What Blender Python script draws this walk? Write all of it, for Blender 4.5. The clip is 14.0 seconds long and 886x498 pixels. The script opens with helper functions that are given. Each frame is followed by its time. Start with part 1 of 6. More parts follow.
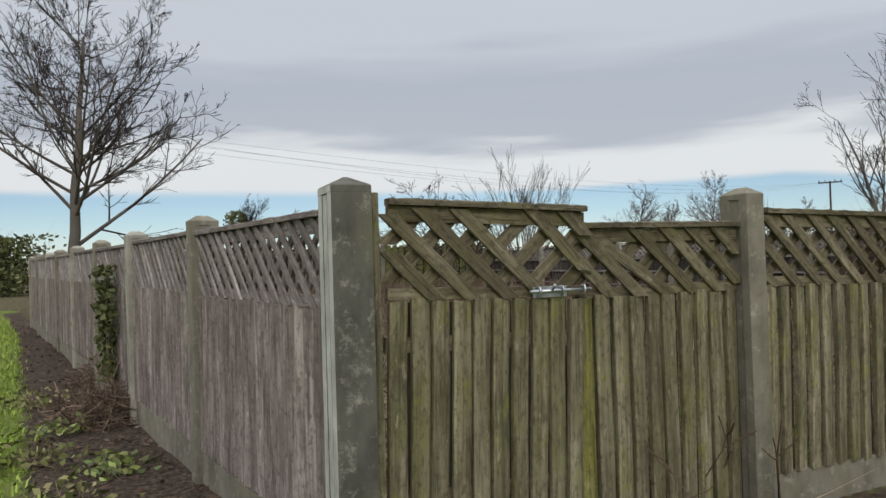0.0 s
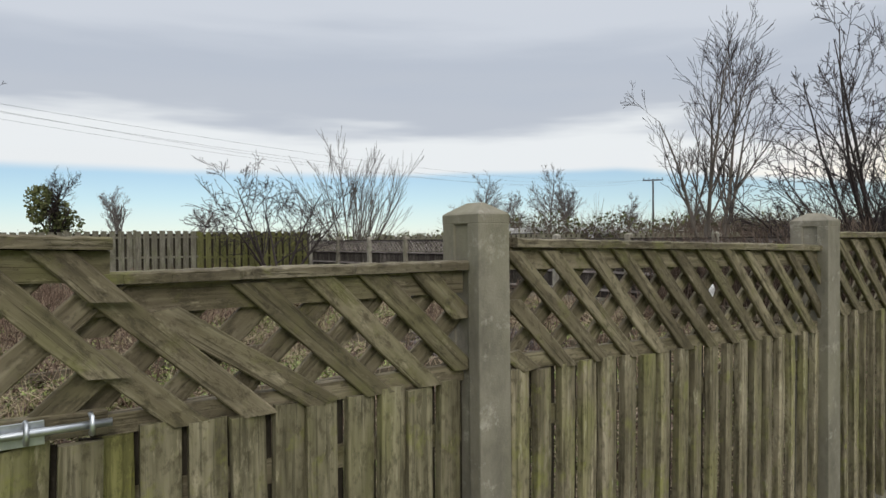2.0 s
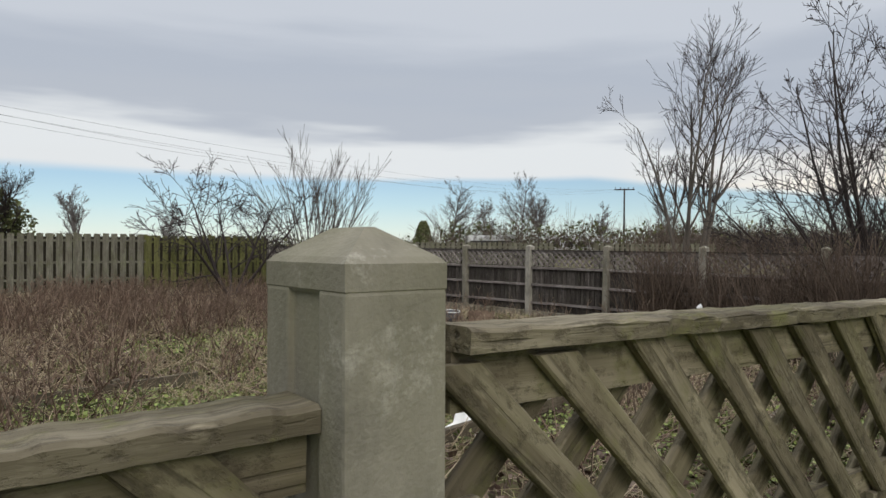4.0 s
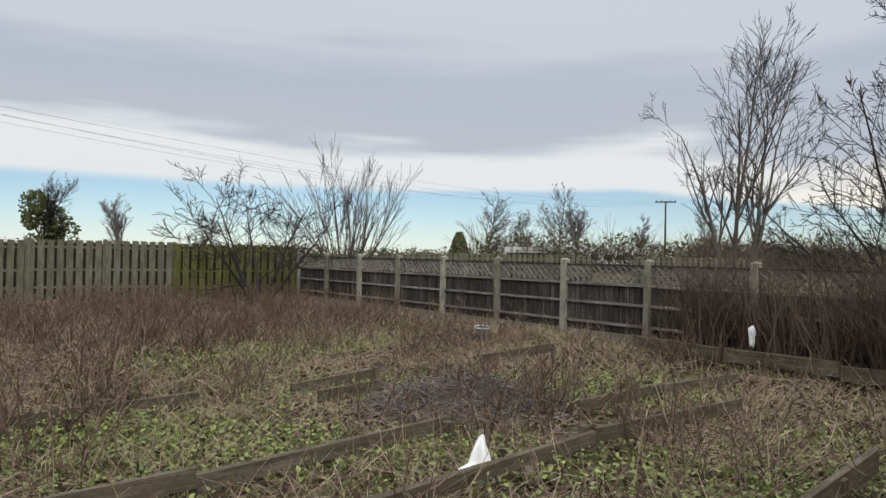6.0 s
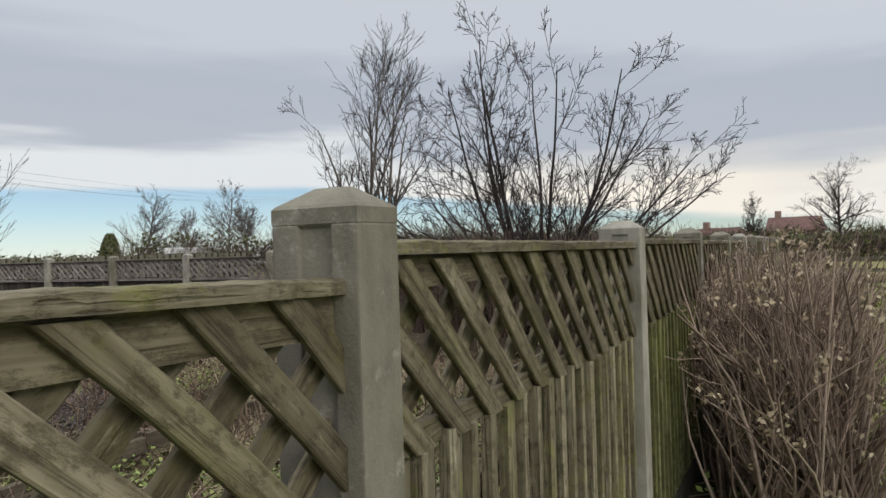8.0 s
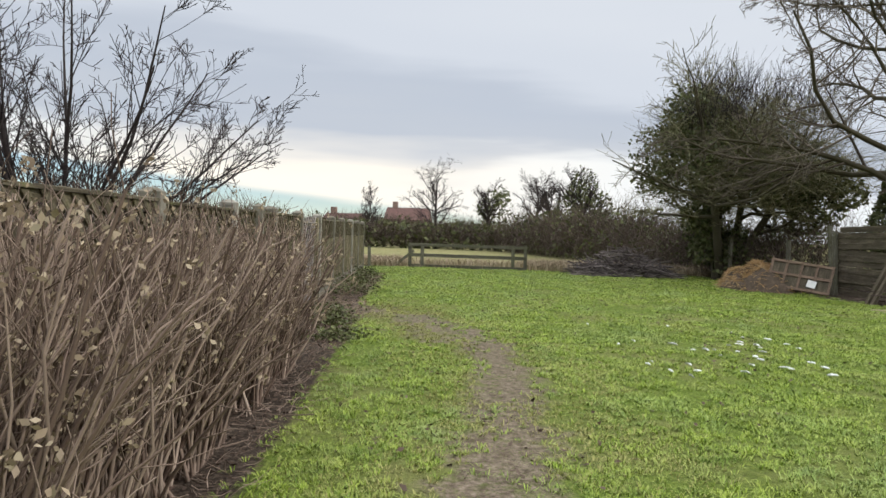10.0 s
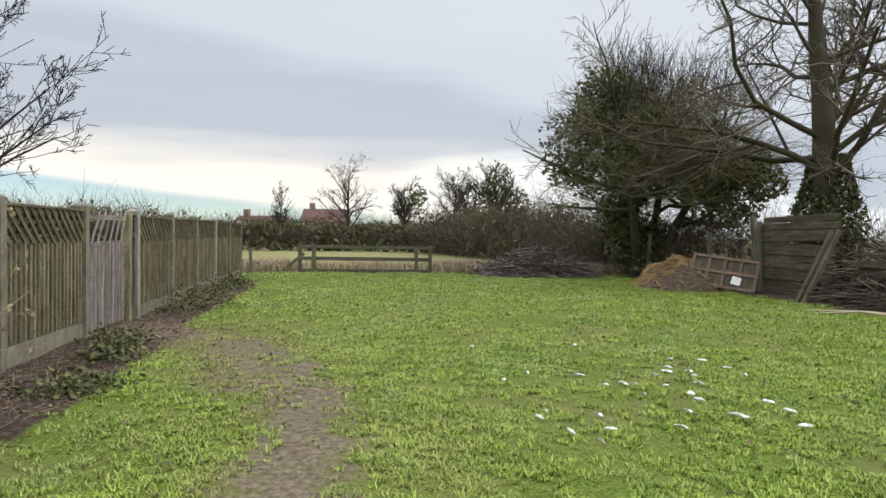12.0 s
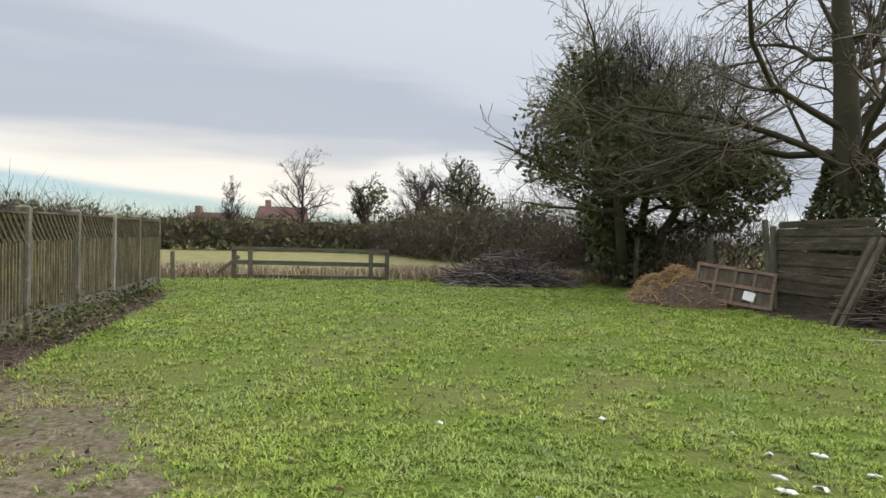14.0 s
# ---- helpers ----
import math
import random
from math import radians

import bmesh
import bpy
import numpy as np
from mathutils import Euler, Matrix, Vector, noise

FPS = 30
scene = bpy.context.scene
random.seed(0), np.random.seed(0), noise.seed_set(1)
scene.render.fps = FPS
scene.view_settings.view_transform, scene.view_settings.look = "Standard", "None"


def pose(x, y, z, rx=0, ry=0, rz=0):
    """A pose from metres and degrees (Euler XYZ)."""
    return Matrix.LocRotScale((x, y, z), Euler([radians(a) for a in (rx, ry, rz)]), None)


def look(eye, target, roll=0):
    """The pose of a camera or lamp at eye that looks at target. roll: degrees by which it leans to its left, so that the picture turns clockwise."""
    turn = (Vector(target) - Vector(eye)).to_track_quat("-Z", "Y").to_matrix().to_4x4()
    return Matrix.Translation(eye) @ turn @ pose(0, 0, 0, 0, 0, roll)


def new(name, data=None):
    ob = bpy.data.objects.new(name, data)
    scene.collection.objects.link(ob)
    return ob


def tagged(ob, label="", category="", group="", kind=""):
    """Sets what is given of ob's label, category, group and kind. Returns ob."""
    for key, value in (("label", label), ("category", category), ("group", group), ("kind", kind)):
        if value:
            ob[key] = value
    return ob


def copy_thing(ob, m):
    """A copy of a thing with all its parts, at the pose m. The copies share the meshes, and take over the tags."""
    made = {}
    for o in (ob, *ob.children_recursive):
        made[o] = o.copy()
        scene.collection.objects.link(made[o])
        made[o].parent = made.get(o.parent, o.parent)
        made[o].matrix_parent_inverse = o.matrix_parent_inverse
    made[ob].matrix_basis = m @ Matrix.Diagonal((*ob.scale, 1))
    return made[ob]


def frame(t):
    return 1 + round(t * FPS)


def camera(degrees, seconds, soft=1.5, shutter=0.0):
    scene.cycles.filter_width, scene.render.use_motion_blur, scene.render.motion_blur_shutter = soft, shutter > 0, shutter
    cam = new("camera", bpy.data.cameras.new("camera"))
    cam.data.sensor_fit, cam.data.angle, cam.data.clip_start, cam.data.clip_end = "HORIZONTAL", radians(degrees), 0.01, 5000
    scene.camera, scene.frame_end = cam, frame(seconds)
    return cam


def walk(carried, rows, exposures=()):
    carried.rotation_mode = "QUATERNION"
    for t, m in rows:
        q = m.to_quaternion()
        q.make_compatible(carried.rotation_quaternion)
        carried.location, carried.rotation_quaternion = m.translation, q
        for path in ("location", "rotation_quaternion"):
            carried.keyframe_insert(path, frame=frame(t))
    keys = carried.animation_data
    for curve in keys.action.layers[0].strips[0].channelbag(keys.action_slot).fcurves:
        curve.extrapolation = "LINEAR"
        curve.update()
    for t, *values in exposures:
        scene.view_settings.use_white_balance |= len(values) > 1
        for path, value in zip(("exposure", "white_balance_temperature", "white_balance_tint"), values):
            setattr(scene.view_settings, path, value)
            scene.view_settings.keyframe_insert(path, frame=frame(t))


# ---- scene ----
cam = camera(67.1, 14.0)
PATH = [
    (0, (-0.098, -2.349, 1.289), (0.672, -0.503, 1.314), -1.7),
    (0.5, (0.303, -2.059, 1.396), (1.292, -0.322, 1.351), -0.5),
    (1, (0.668, -1.833, 1.403), (1.751, -0.152, 1.376), -0.7),
    (1.5, (1.001, -1.641, 1.442), (2.118, 0.017, 1.416), -0.6),
    (2, (1.333, -1.397, 1.481), (2.49, 0.235, 1.452), -0.5),
    (2.5, (1.57, -1.099, 1.509), (2.77, 0.501, 1.483), -0.3),
    (3, (1.804, -0.824, 1.537), (3.052, 0.738, 1.515), -0.1),
    (4.1, (2.2, -0.46, 1.57), (3.42, 1.12, 1.56), 0.5),
    (4.9, (2.52, -0.17, 1.6), (3.73, 1.42, 1.605), 1.1),
    (5.5, (2.672, -0.035, 1.591), (3.873, 1.564, 1.606), 1.4),
    (6, (2.702, -0.035, 1.579), (3.837, 1.612, 1.599), 1.1),
    (6.5, (2.814, -0.035, 1.624), (3.969, 1.597, 1.649), 0.5),
    (7, (3.058, -0.060, 1.621), (4.388, 1.433, 1.648), -0.1),
    (7.5, (3.321, -0.298, 1.547), (4.875, 0.96, 1.574), -0.4),
    (8, (3.56, -0.577, 1.477), (5.321, 0.371, 1.484), -1.7),
    (8.5, (3.965, -0.89, 1.412), (5.876, -0.302, 1.398), -0.6),
    (9, (4.354, -1.254, 1.352), (6.334, -0.976, 1.314), 1.3),
    (11.5, (7.029, -2.715, 1.299), (9.014, -2.954, 1.257), 0.6),
    (12, (7.704, -2.984, 1.272), (9.683, -3.269, 1.229), 0.8),
    (12.5, (8.349, -3.153, 1.277), (10.32, -3.487, 1.233), 0.9),
    (13, (9.108, -3.315, 1.324), (11.071, -3.694, 1.281), 1.2),
    (13.5, (9.807, -3.348, 1.319), (11.764, -3.757, 1.277), 1.3),
    (14, (10.506, -3.451, 1.331), (12.465, -3.85, 1.29), 1.5),
]
walk(cam, [(t, look(eye, target, roll)) for t, eye, target, roll in PATH], exposures=[(0, 0.0), (1, 0.08), (1.7, 0.16), (2.4, 0.06), (3, 0.0), (5.5, 0.12), (6.5, 0.02), (8, 0.03), (9, 0.16), (11.5, 0.34), (12.1, 0.28), (12.6, 0.06), (14, 0.2)])

# ---- sky and light ----
world = bpy.data.worlds.new("overcast")
scene.world = world
world.use_nodes = True
wn, wl = world.node_tree.nodes, world.node_tree.links
wn.clear()


def wnode(kind, **values):
    n = wn.new(kind)
    for k, v in values.items():
        n.inputs[int(k[1:])].default_value = v
    return n


def wmath(op, a, b=None, clamp=False):
    n = wn.new("ShaderNodeMath")
    n.operation, n.use_clamp = op, clamp
    for i, v in enumerate((a, b)):
        if v is None:
            continue
        if isinstance(v, (int, float)):
            n.inputs[i].default_value = v
        else:
            wl.new(v, n.inputs[i])
    return n.outputs[0]


def wramp(x, stops, ease="EASE"):
    n = wn.new("ShaderNodeValToRGB")
    n.color_ramp.interpolation = ease
    while len(n.color_ramp.elements) < len(stops):
        n.color_ramp.elements.new(0.5)
    for e, (p, c) in zip(n.color_ramp.elements, stops):
        e.position, e.color = p, (*c, 1)
    wl.new(x, n.inputs[0])
    return n.outputs[0]


coord = wn.new("ShaderNodeTexCoord")
sep = wn.new("ShaderNodeSeparateXYZ")
wl.new(coord.outputs["Generated"], sep.inputs[0])
el = wmath("MULTIPLY", wmath("ARCSINE", sep.outputs[2]), 57.3)
az = wmath("MULTIPLY", wmath("ARCTAN2", sep.outputs[0], sep.outputs[1]), 57.3)
# the cloud deck dips towards the east and hides the clear strip there
dip = wmath("MULTIPLY", wmath("MAXIMUM", wmath("SUBTRACT", az, 50.0), 0.0), 0.1)
stretch = wn.new("ShaderNodeMapping")
stretch.inputs["Scale"].default_value = (1.6, 1.6, 13.0)
stretch.inputs["Rotation"].default_value = (radians(4), radians(-7), 0)
wl.new(coord.outputs["Generated"], stretch.inputs[0])
streak = wn.new("ShaderNodeTexNoise")
streak.inputs["Scale"].default_value, streak.inputs["Detail"].default_value = 1.7, 4.0
streak.inputs["Roughness"].default_value = 0.45
wl.new(stretch.outputs[0], streak.inputs[0])
soft_noise = wmath("SUBTRACT", streak.outputs[0], 0.5)
bank = wmath("MULTIPLY", wmath("SINE", wmath("ADD", wmath("MULTIPLY", el, 0.3), wmath("MULTIPLY", az, 0.085))), wmath("MULTIPLY", wmath("DIVIDE", wmath("SUBTRACT", az, 55.0), 30.0, True), 2.6))
level = wmath("ADD", wmath("ADD", el, dip), wmath("MULTIPLY", soft_noise, 1.2))
deck = wmath("DIVIDE", wmath("ADD", wmath("ADD", level, bank), wmath("MULTIPLY", soft_noise, 8.0)), 40.0, True)
cloud = wramp(deck, [(0.0, (0.74, 0.76, 0.77)), (0.195, (0.75, 0.78, 0.80)), (0.25, (0.47, 0.51, 0.575)),
                     (0.35, (0.45, 0.495, 0.57)), (0.46, (0.56, 0.60, 0.665)), (0.75, (0.60, 0.635, 0.69)), (1.0, (0.72, 0.74, 0.77))])
# low in the east the cloud edge is cream-coloured
east = wmath("MULTIPLY", wmath("DIVIDE", wmath("SUBTRACT", az, 52.0), 16.0, True), wmath("DIVIDE", wmath("SUBTRACT", 112.0, az), 26.0, True))
east = wmath("MULTIPLY", east, wmath("DIVIDE", wmath("SUBTRACT", 8.2, wmath("ADD", el, wmath("MULTIPLY", soft_noise, 5.0))), 3.0, True))
cream = wn.new("ShaderNodeMix")
cream.data_type = "RGBA"
cream.inputs[7].default_value = (0.93, 0.87, 0.77, 1)
wl.new(wmath("MULTIPLY", east, 0.9), cream.inputs[0])
wl.new(cloud, cream.inputs[6])
# an overcast sky is brightest overhead
over = wmath("DIVIDE", wmath("SUBTRACT", el, 26.0), 40.0, True)
gain = wmath("ADD", 1.0, wmath("MULTIPLY", over, 1.7))
cloud_light = wn.new("ShaderNodeBackground")
wl.new(cream.outputs[2], cloud_light.inputs[0])
wl.new(gain, cloud_light.inputs[1])
sky = wn.new("ShaderNodeTexSky")
sky.sky_type, sky.sun_disc = "NISHITA", False
sky.air_density, sky.dust_density, sky.ozone_density = 0.8, 0.0, 5.0
sky.sun_elevation, sky.sun_rotation = radians(32), radians(200)
clear_light = wnode("ShaderNodeBackground", i1=0.085)
tint = wn.new("ShaderNodeMix")
tint.data_type, tint.blend_type = "RGBA", "MULTIPLY"
tint.inputs[0].default_value = 1.0
tint.inputs[7].default_value = (1.06, 1.06, 0.95, 1)
wl.new(sky.outputs[0], tint.inputs[6])
wl.new(tint.outputs[2], clear_light.inputs[0])
cover = wramp(wmath("DIVIDE", level, 12.0, True), [(0.0, (0.6, 0.6, 0.6)), (0.12, (0.4, 0.4, 0.4)), (0.3, (0.24, 0.24, 0.24)), (0.43, (0.2, 0.2, 0.2)), (0.5, (1, 1, 1))])
mixed = wn.new("ShaderNodeMixShader")
wl.new(cover, mixed.inputs[0])
wl.new(clear_light.outputs[0], mixed.inputs[1])
wl.new(cloud_light.outputs[0], mixed.inputs[2])
wl.new(mixed.outputs[0], wn.new("ShaderNodeOutputWorld").inputs[0])

sun = new("sun", bpy.data.lights.new("sun", "SUN"))
sun.data.energy, sun.data.angle, sun.data.color = 1.3, radians(25), (1.0, 0.95, 0.88)
sun.matrix_world = look((0, 0, 20), (math.sin(radians(20)), math.cos(radians(20)), 20 - math.tan(radians(32))))

# ---- materials ----


class Nodes:
    """A small builder for node materials."""

    def __init__(self, name, rough=0.8, spec=0.3):
        self.m = bpy.data.materials.new(name)
        self.m.use_nodes = True
        self.t = self.m.node_tree
        self.b = self.t.nodes["Principled BSDF"]
        self.b.inputs["Roughness"].default_value = rough
        self.b.inputs["Specular IOR Level"].default_value = spec
        self.info = None

    def link(self, a, b):
        self.t.links.new(a, b)

    def place(self, scale=(1, 1, 1), world_space=False, shuffle=True):
        """Coordinates in metres, shifted at random from object to object."""
        n = self.t.nodes
        if world_space:
            src = n.new("ShaderNodeNewGeometry").outputs["Position"]
        else:
            src = n.new("ShaderNodeTexCoord").outputs["Object"]
        mp = n.new("ShaderNodeMapping")
        mp.inputs["Scale"].default_value = scale
        self.link(src, mp.inputs[0])
        if shuffle and not world_space:
            mul = n.new("ShaderNodeMath")
            mul.operation = "MULTIPLY"
            mul.inputs[1].default_value = 37.0
            self.link(self.random(), mul.inputs[0])
            self.link(mul.outputs[0], mp.inputs["Location"])
        return mp.outputs[0]

    def random(self, island=False):
        n = self.t.nodes
        return n.new("ShaderNodeNewGeometry").outputs["Random Per Island"] if island else n.new("ShaderNodeObjectInfo").outputs["Random"]

    def noise(self, vec, scale, detail=3.0, rough=0.55):
        x = self.t.nodes.new("ShaderNodeTexNoise")
        x.inputs["Scale"].default_value, x.inputs["Detail"].default_value, x.inputs["Roughness"].default_value = scale, detail, rough
        self.link(vec, x.inputs["Vector"])
        return x.outputs[0]

    def ramp(self, fac, stops):
        x = self.t.nodes.new("ShaderNodeValToRGB")
        while len(x.color_ramp.elements) < len(stops):
            x.color_ramp.elements.new(0.5)
        for e, (p, c) in zip(x.color_ramp.elements, stops):
            e.position = p
            e.color = (*c, 1) if isinstance(c, tuple) else (c, c, c, 1)
        self.link(fac, x.inputs[0])
        return x.outputs[0]

    def math(self, op, a, b=0.0, clamp=False):
        x = self.t.nodes.new("ShaderNodeMath")
        x.operation, x.use_clamp = op, clamp
        for i, v in enumerate((a, b)):
            if isinstance(v, (int, float)):
                x.inputs[i].default_value = v
            else:
                self.link(v, x.inputs[i])
        return x.outputs[0]

    def mix(self, fac, a, b, kind="MIX"):
        x = self.t.nodes.new("ShaderNodeMix")
        x.data_type, x.blend_type = "RGBA", kind
        for sock, v in ((x.inputs[0], fac), (x.inputs[6], a), (x.inputs[7], b)):
            if isinstance(v, (int, float)):
                sock.default_value = v
            elif isinstance(v, tuple):
                sock.default_value = (*v, 1)
            else:
                self.link(v, sock)
        return x.outputs[2]

    def attribute(self, name):
        x = self.t.nodes.new("ShaderNodeAttribute")
        x.attribute_name = name
        return x.outputs["Fac"]

    def bump(self, height, strength=0.4, distance=0.01):
        x = self.t.nodes.new("ShaderNodeBump")
        x.inputs["Strength"].default_value, x.inputs["Distance"].default_value = strength, distance
        self.link(height, x.inputs["Height"])
        self.link(x.outputs[0], self.b.inputs["Normal"])

    def colour(self, c):
        self.link(c, self.b.inputs["Base Color"])
        return self.m


def wood(name, dark, mid, light, algae=(0.13, 0.15, 0.06), algae_amount=0.35, spread=0.45):
    """Weathered sawn timber, its grain along the piece's own z axis."""
    n = Nodes(name, 0.85, 0.2)
    v = n.place((1, 1, 0.06))
    grain = n.noise(v, 55, 4, 0.6)
    streaks = n.noise(n.place((1, 1, 0.12)), 13, 4, 0.6)
    blot = n.noise(n.place((1, 1, 0.45)), 5, 3)
    c = n.ramp(n.math("ADD", n.math("MULTIPLY", grain, 0.45), n.math("MULTIPLY", streaks, 0.55)), [(0.32, dark), (0.5, mid), (0.68, light)])
    c = n.mix(n.math("MULTIPLY", n.random(), spread), c, dark)
    c = n.mix(n.ramp(blot, [(0.5, 0.0), (0.72, algae_amount)]), c, algae)
    c = n.mix(n.ramp(n.noise(n.place((1, 1, 0.2)), 11, 4, 0.7), [(0.54, 0.0), (0.7, 0.5)]), c, tuple(x * 0.45 for x in dark))
    crack = n.ramp(n.noise(n.place((1, 1, 0.035)), 95, 2, 0.5), [(0.34, 1.0), (0.42, 0.0)])
    c = n.mix(n.math("MULTIPLY", crack, 0.4), c, tuple(x * 0.25 for x in dark))
    speck = n.ramp(n.noise(n.place((1, 1, 0.55)), 48, 5, 0.7), [(0.36, 0.6), (0.5, 0.0)])
    c = n.mix(speck, c, tuple(x * 0.8 for x in dark))
    moss = n.ramp(n.noise(n.place((1, 1, 0.8)), 10, 6, 0.72), [(0.55, 0.0), (0.68, min(0.8, algae_amount * 1.3))])
    c = n.mix(moss, c, tuple(x * 1.1 for x in algae))
    stain = n.ramp(n.noise(n.place((1, 1, 0.6)), 3.2, 5, 0.7), [(0.44, 0.0), (0.68, 0.5)])
    c = n.mix(stain, c, tuple(x * 0.9 for x in dark))
    pale = n.ramp(n.noise(n.place((1, 1, 0.3)), 30, 4, 0.75), [(0.6, 0.0), (0.74, 0.45)])
    c = n.mix(pale, c, tuple(min(0.6, x * 1.25) for x in light))
    n.bump(n.math("SUBTRACT", n.math("ADD", n.math("SUBTRACT", grain, n.math("MULTIPLY", speck, 0.6)), n.math("MULTIPLY", streaks, 0.7)), n.math("MULTIPLY", crack, 0.5)), 0.6, 0.006)
    return n.colour(c)


WOOD_FRONT = wood("olive_weathered_timber", (0.07, 0.06, 0.036), (0.29, 0.25, 0.17), (0.52, 0.455, 0.33), (0.2, 0.205, 0.055), 0.55, 0.5)
WOOD_GATE = wood("green_weathered_timber", (0.07, 0.06, 0.035), (0.235, 0.21, 0.135), (0.43, 0.38, 0.265), (0.175, 0.178, 0.045), 0.5, 0.45)
WOOD_GREY = wood("silver_weathered_timber", (0.085, 0.07, 0.064), (0.3, 0.26, 0.24), (0.54, 0.49, 0.46), (0.08, 0.085, 0.05), 0.2, 0.5)
WOOD_DARK = wood("brown_weathered_timber", (0.022, 0.018, 0.015), (0.09, 0.076, 0.066), (0.22, 0.195, 0.175), (0.07, 0.075, 0.04), 0.2, 0.85)
WOOD_PALE = wood("pale_weathered_timber", (0.09, 0.082, 0.06), (0.18, 0.168, 0.128), (0.27, 0.255, 0.205), (0.11, 0.13, 0.04), 0.35)
WOOD_ALGAE = wood("algae_green_timber", (0.06, 0.06, 0.022), (0.15, 0.145, 0.055), (0.24, 0.23, 0.1), (0.13, 0.14, 0.03), 0.6)
WOOD_CAP = wood("mossy_capping_timber", (0.05, 0.04, 0.027), (0.15, 0.128, 0.085), (0.33, 0.29, 0.21), (0.14, 0.14, 0.045), 0.6, 0.3)
WOOD_MOSS = wood("moss_stained_timber", (0.075, 0.07, 0.025), (0.185, 0.175, 0.06), (0.3, 0.28, 0.12), (0.22, 0.2, 0.03), 0.7, 0.2)
WOOD_MAUVE = wood("mauve_grey_timber", (0.085, 0.066, 0.06), (0.29, 0.245, 0.225), (0.54, 0.475, 0.445), (0.08, 0.08, 0.05), 0.2, 0.6)
WOOD_SLAT = wood("brown_trellis_timber", (0.05, 0.041, 0.025), (0.178, 0.15, 0.098), (0.34, 0.295, 0.205), (0.12, 0.12, 0.04), 0.45, 0.4)
WOOD_GREEN = wood("green_damp_timber", (0.05, 0.05, 0.02), (0.19, 0.185, 0.08), (0.36, 0.34, 0.18), (0.15, 0.165, 0.035), 0.7, 0.4)
# shade between fence boards, put into a near-black timber colour
WOOD_GAP = wood("gap_shade_timber", (0.018, 0.014, 0.01), (0.04, 0.033, 0.024), (0.075, 0.065, 0.048), (0.04, 0.045, 0.018), 0.4)
WOOD_RUST = wood("red_brown_battens", (0.11, 0.075, 0.055), (0.24, 0.165, 0.12), (0.36, 0.27, 0.2), (0.2, 0.18, 0.1), 0.2)
WOOD_BROWN = wood("old_brown_boards", (0.055, 0.045, 0.032), (0.135, 0.11, 0.078), (0.25, 0.21, 0.15), (0.1, 0.11, 0.05), 0.2)


def concrete(name, base, lichen=0.6):
    n = Nodes(name, 0.9, 0.2)
    v = n.place()
    fine = n.noise(v, 160, 3)
    big = n.noise(n.place((1, 1, 0.5)), 6, 5, 0.65)
    c = n.ramp(big, [(0.3, tuple(x * 0.55 for x in base)), (0.5, base), (0.7, tuple(min(0.8, x * 1.35) for x in base))])
    c = n.mix(n.math("MULTIPLY", fine, 0.35), c, tuple(x * 0.5 for x in base))
    c = n.mix(n.ramp(n.noise(n.place(), 13, 7, 0.75), [(0.56, 0.0), (0.7, lichen)]), c, (0.42, 0.40, 0.34))
    c = n.mix(n.ramp(n.noise(n.place((1, 1, 0.7)), 9, 6, 0.7), [(0.53, 0.0), (0.68, 0.5)]), c, tuple(x * 0.5 for x in base))
    c = n.mix(n.ramp(n.noise(n.place((1, 1, 0.4)), 4, 3), [(0.52, 0.0), (0.7, 0.5)]), c, (0.13, 0.125, 0.07))
    n.bump(n.math("ADD", fine, n.math("MULTIPLY", big, 1.5)), 0.45, 0.003)
    return n.colour(c)


CONCRETE = concrete("weathered_concrete", (0.205, 0.188, 0.148), 0.75)
CONCRETE_PALE = concrete("pale_concrete", (0.33, 0.31, 0.26), 0.35)
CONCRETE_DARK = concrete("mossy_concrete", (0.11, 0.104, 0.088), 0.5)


def plain(name, colour, rough=0.6, metal=0.0, vary=0.35, scale=20.0):
    n = Nodes(name, rough, 0.4)
    n.b.inputs["Metallic"].default_value = metal
    f = n.noise(n.place(), scale, 4)
    n.bump(f, 0.25, 0.003)
    return n.colour(n.ramp(f, [(0.3, tuple(c * (1 - vary) for c in colour)), (0.7, tuple(min(1, c * (1 + vary)) for c in colour))]))


def stalks(name, colours, rough=0.85, spec=0.15, patch_colour=None, patch_scale=0.9):
    """Bark, stems, leaves or blades, each one of its own shade."""
    n = Nodes(name, rough, spec)
    k = len(colours) - 1
    c = n.ramp(n.random(True), [(i / k, c) for i, c in enumerate(colours)])
    patch = n.noise(n.place(world_space=True), patch_scale, 4)
    c = n.mix(n.ramp(patch, [(0.38, 0.0), (0.68, 0.6)]), c, patch_colour or colours[0])
    return n.colour(c)


def turf(name):
    """Grass blades: each of its own shade, in tufts and broad patches of other greens."""
    n = Nodes(name, 0.55, 0.35)
    c = n.ramp(n.random(True), [(0.0, (0.12, 0.195, 0.018)), (0.35, (0.228, 0.33, 0.03)), (0.7, (0.325, 0.415, 0.052)), (1.0, (0.4, 0.46, 0.12))])
    w = n.place(world_space=True)
    c = n.mix(n.ramp(n.noise(w, 3.2, 5, 0.65), [(0.46, 0.0), (0.6, 0.7)]), c, (0.1, 0.165, 0.018))
    c = n.mix(n.ramp(n.noise(w, 1.3, 4, 0.65), [(0.5, 0.0), (0.66, 0.6)]), c, (0.34, 0.365, 0.1))
    c = n.mix(n.ramp(n.noise(w, 0.55, 3, 0.6), [(0.52, 0.0), (0.68, 0.5)]), c, (0.26, 0.34, 0.13))
    return n.colour(c)


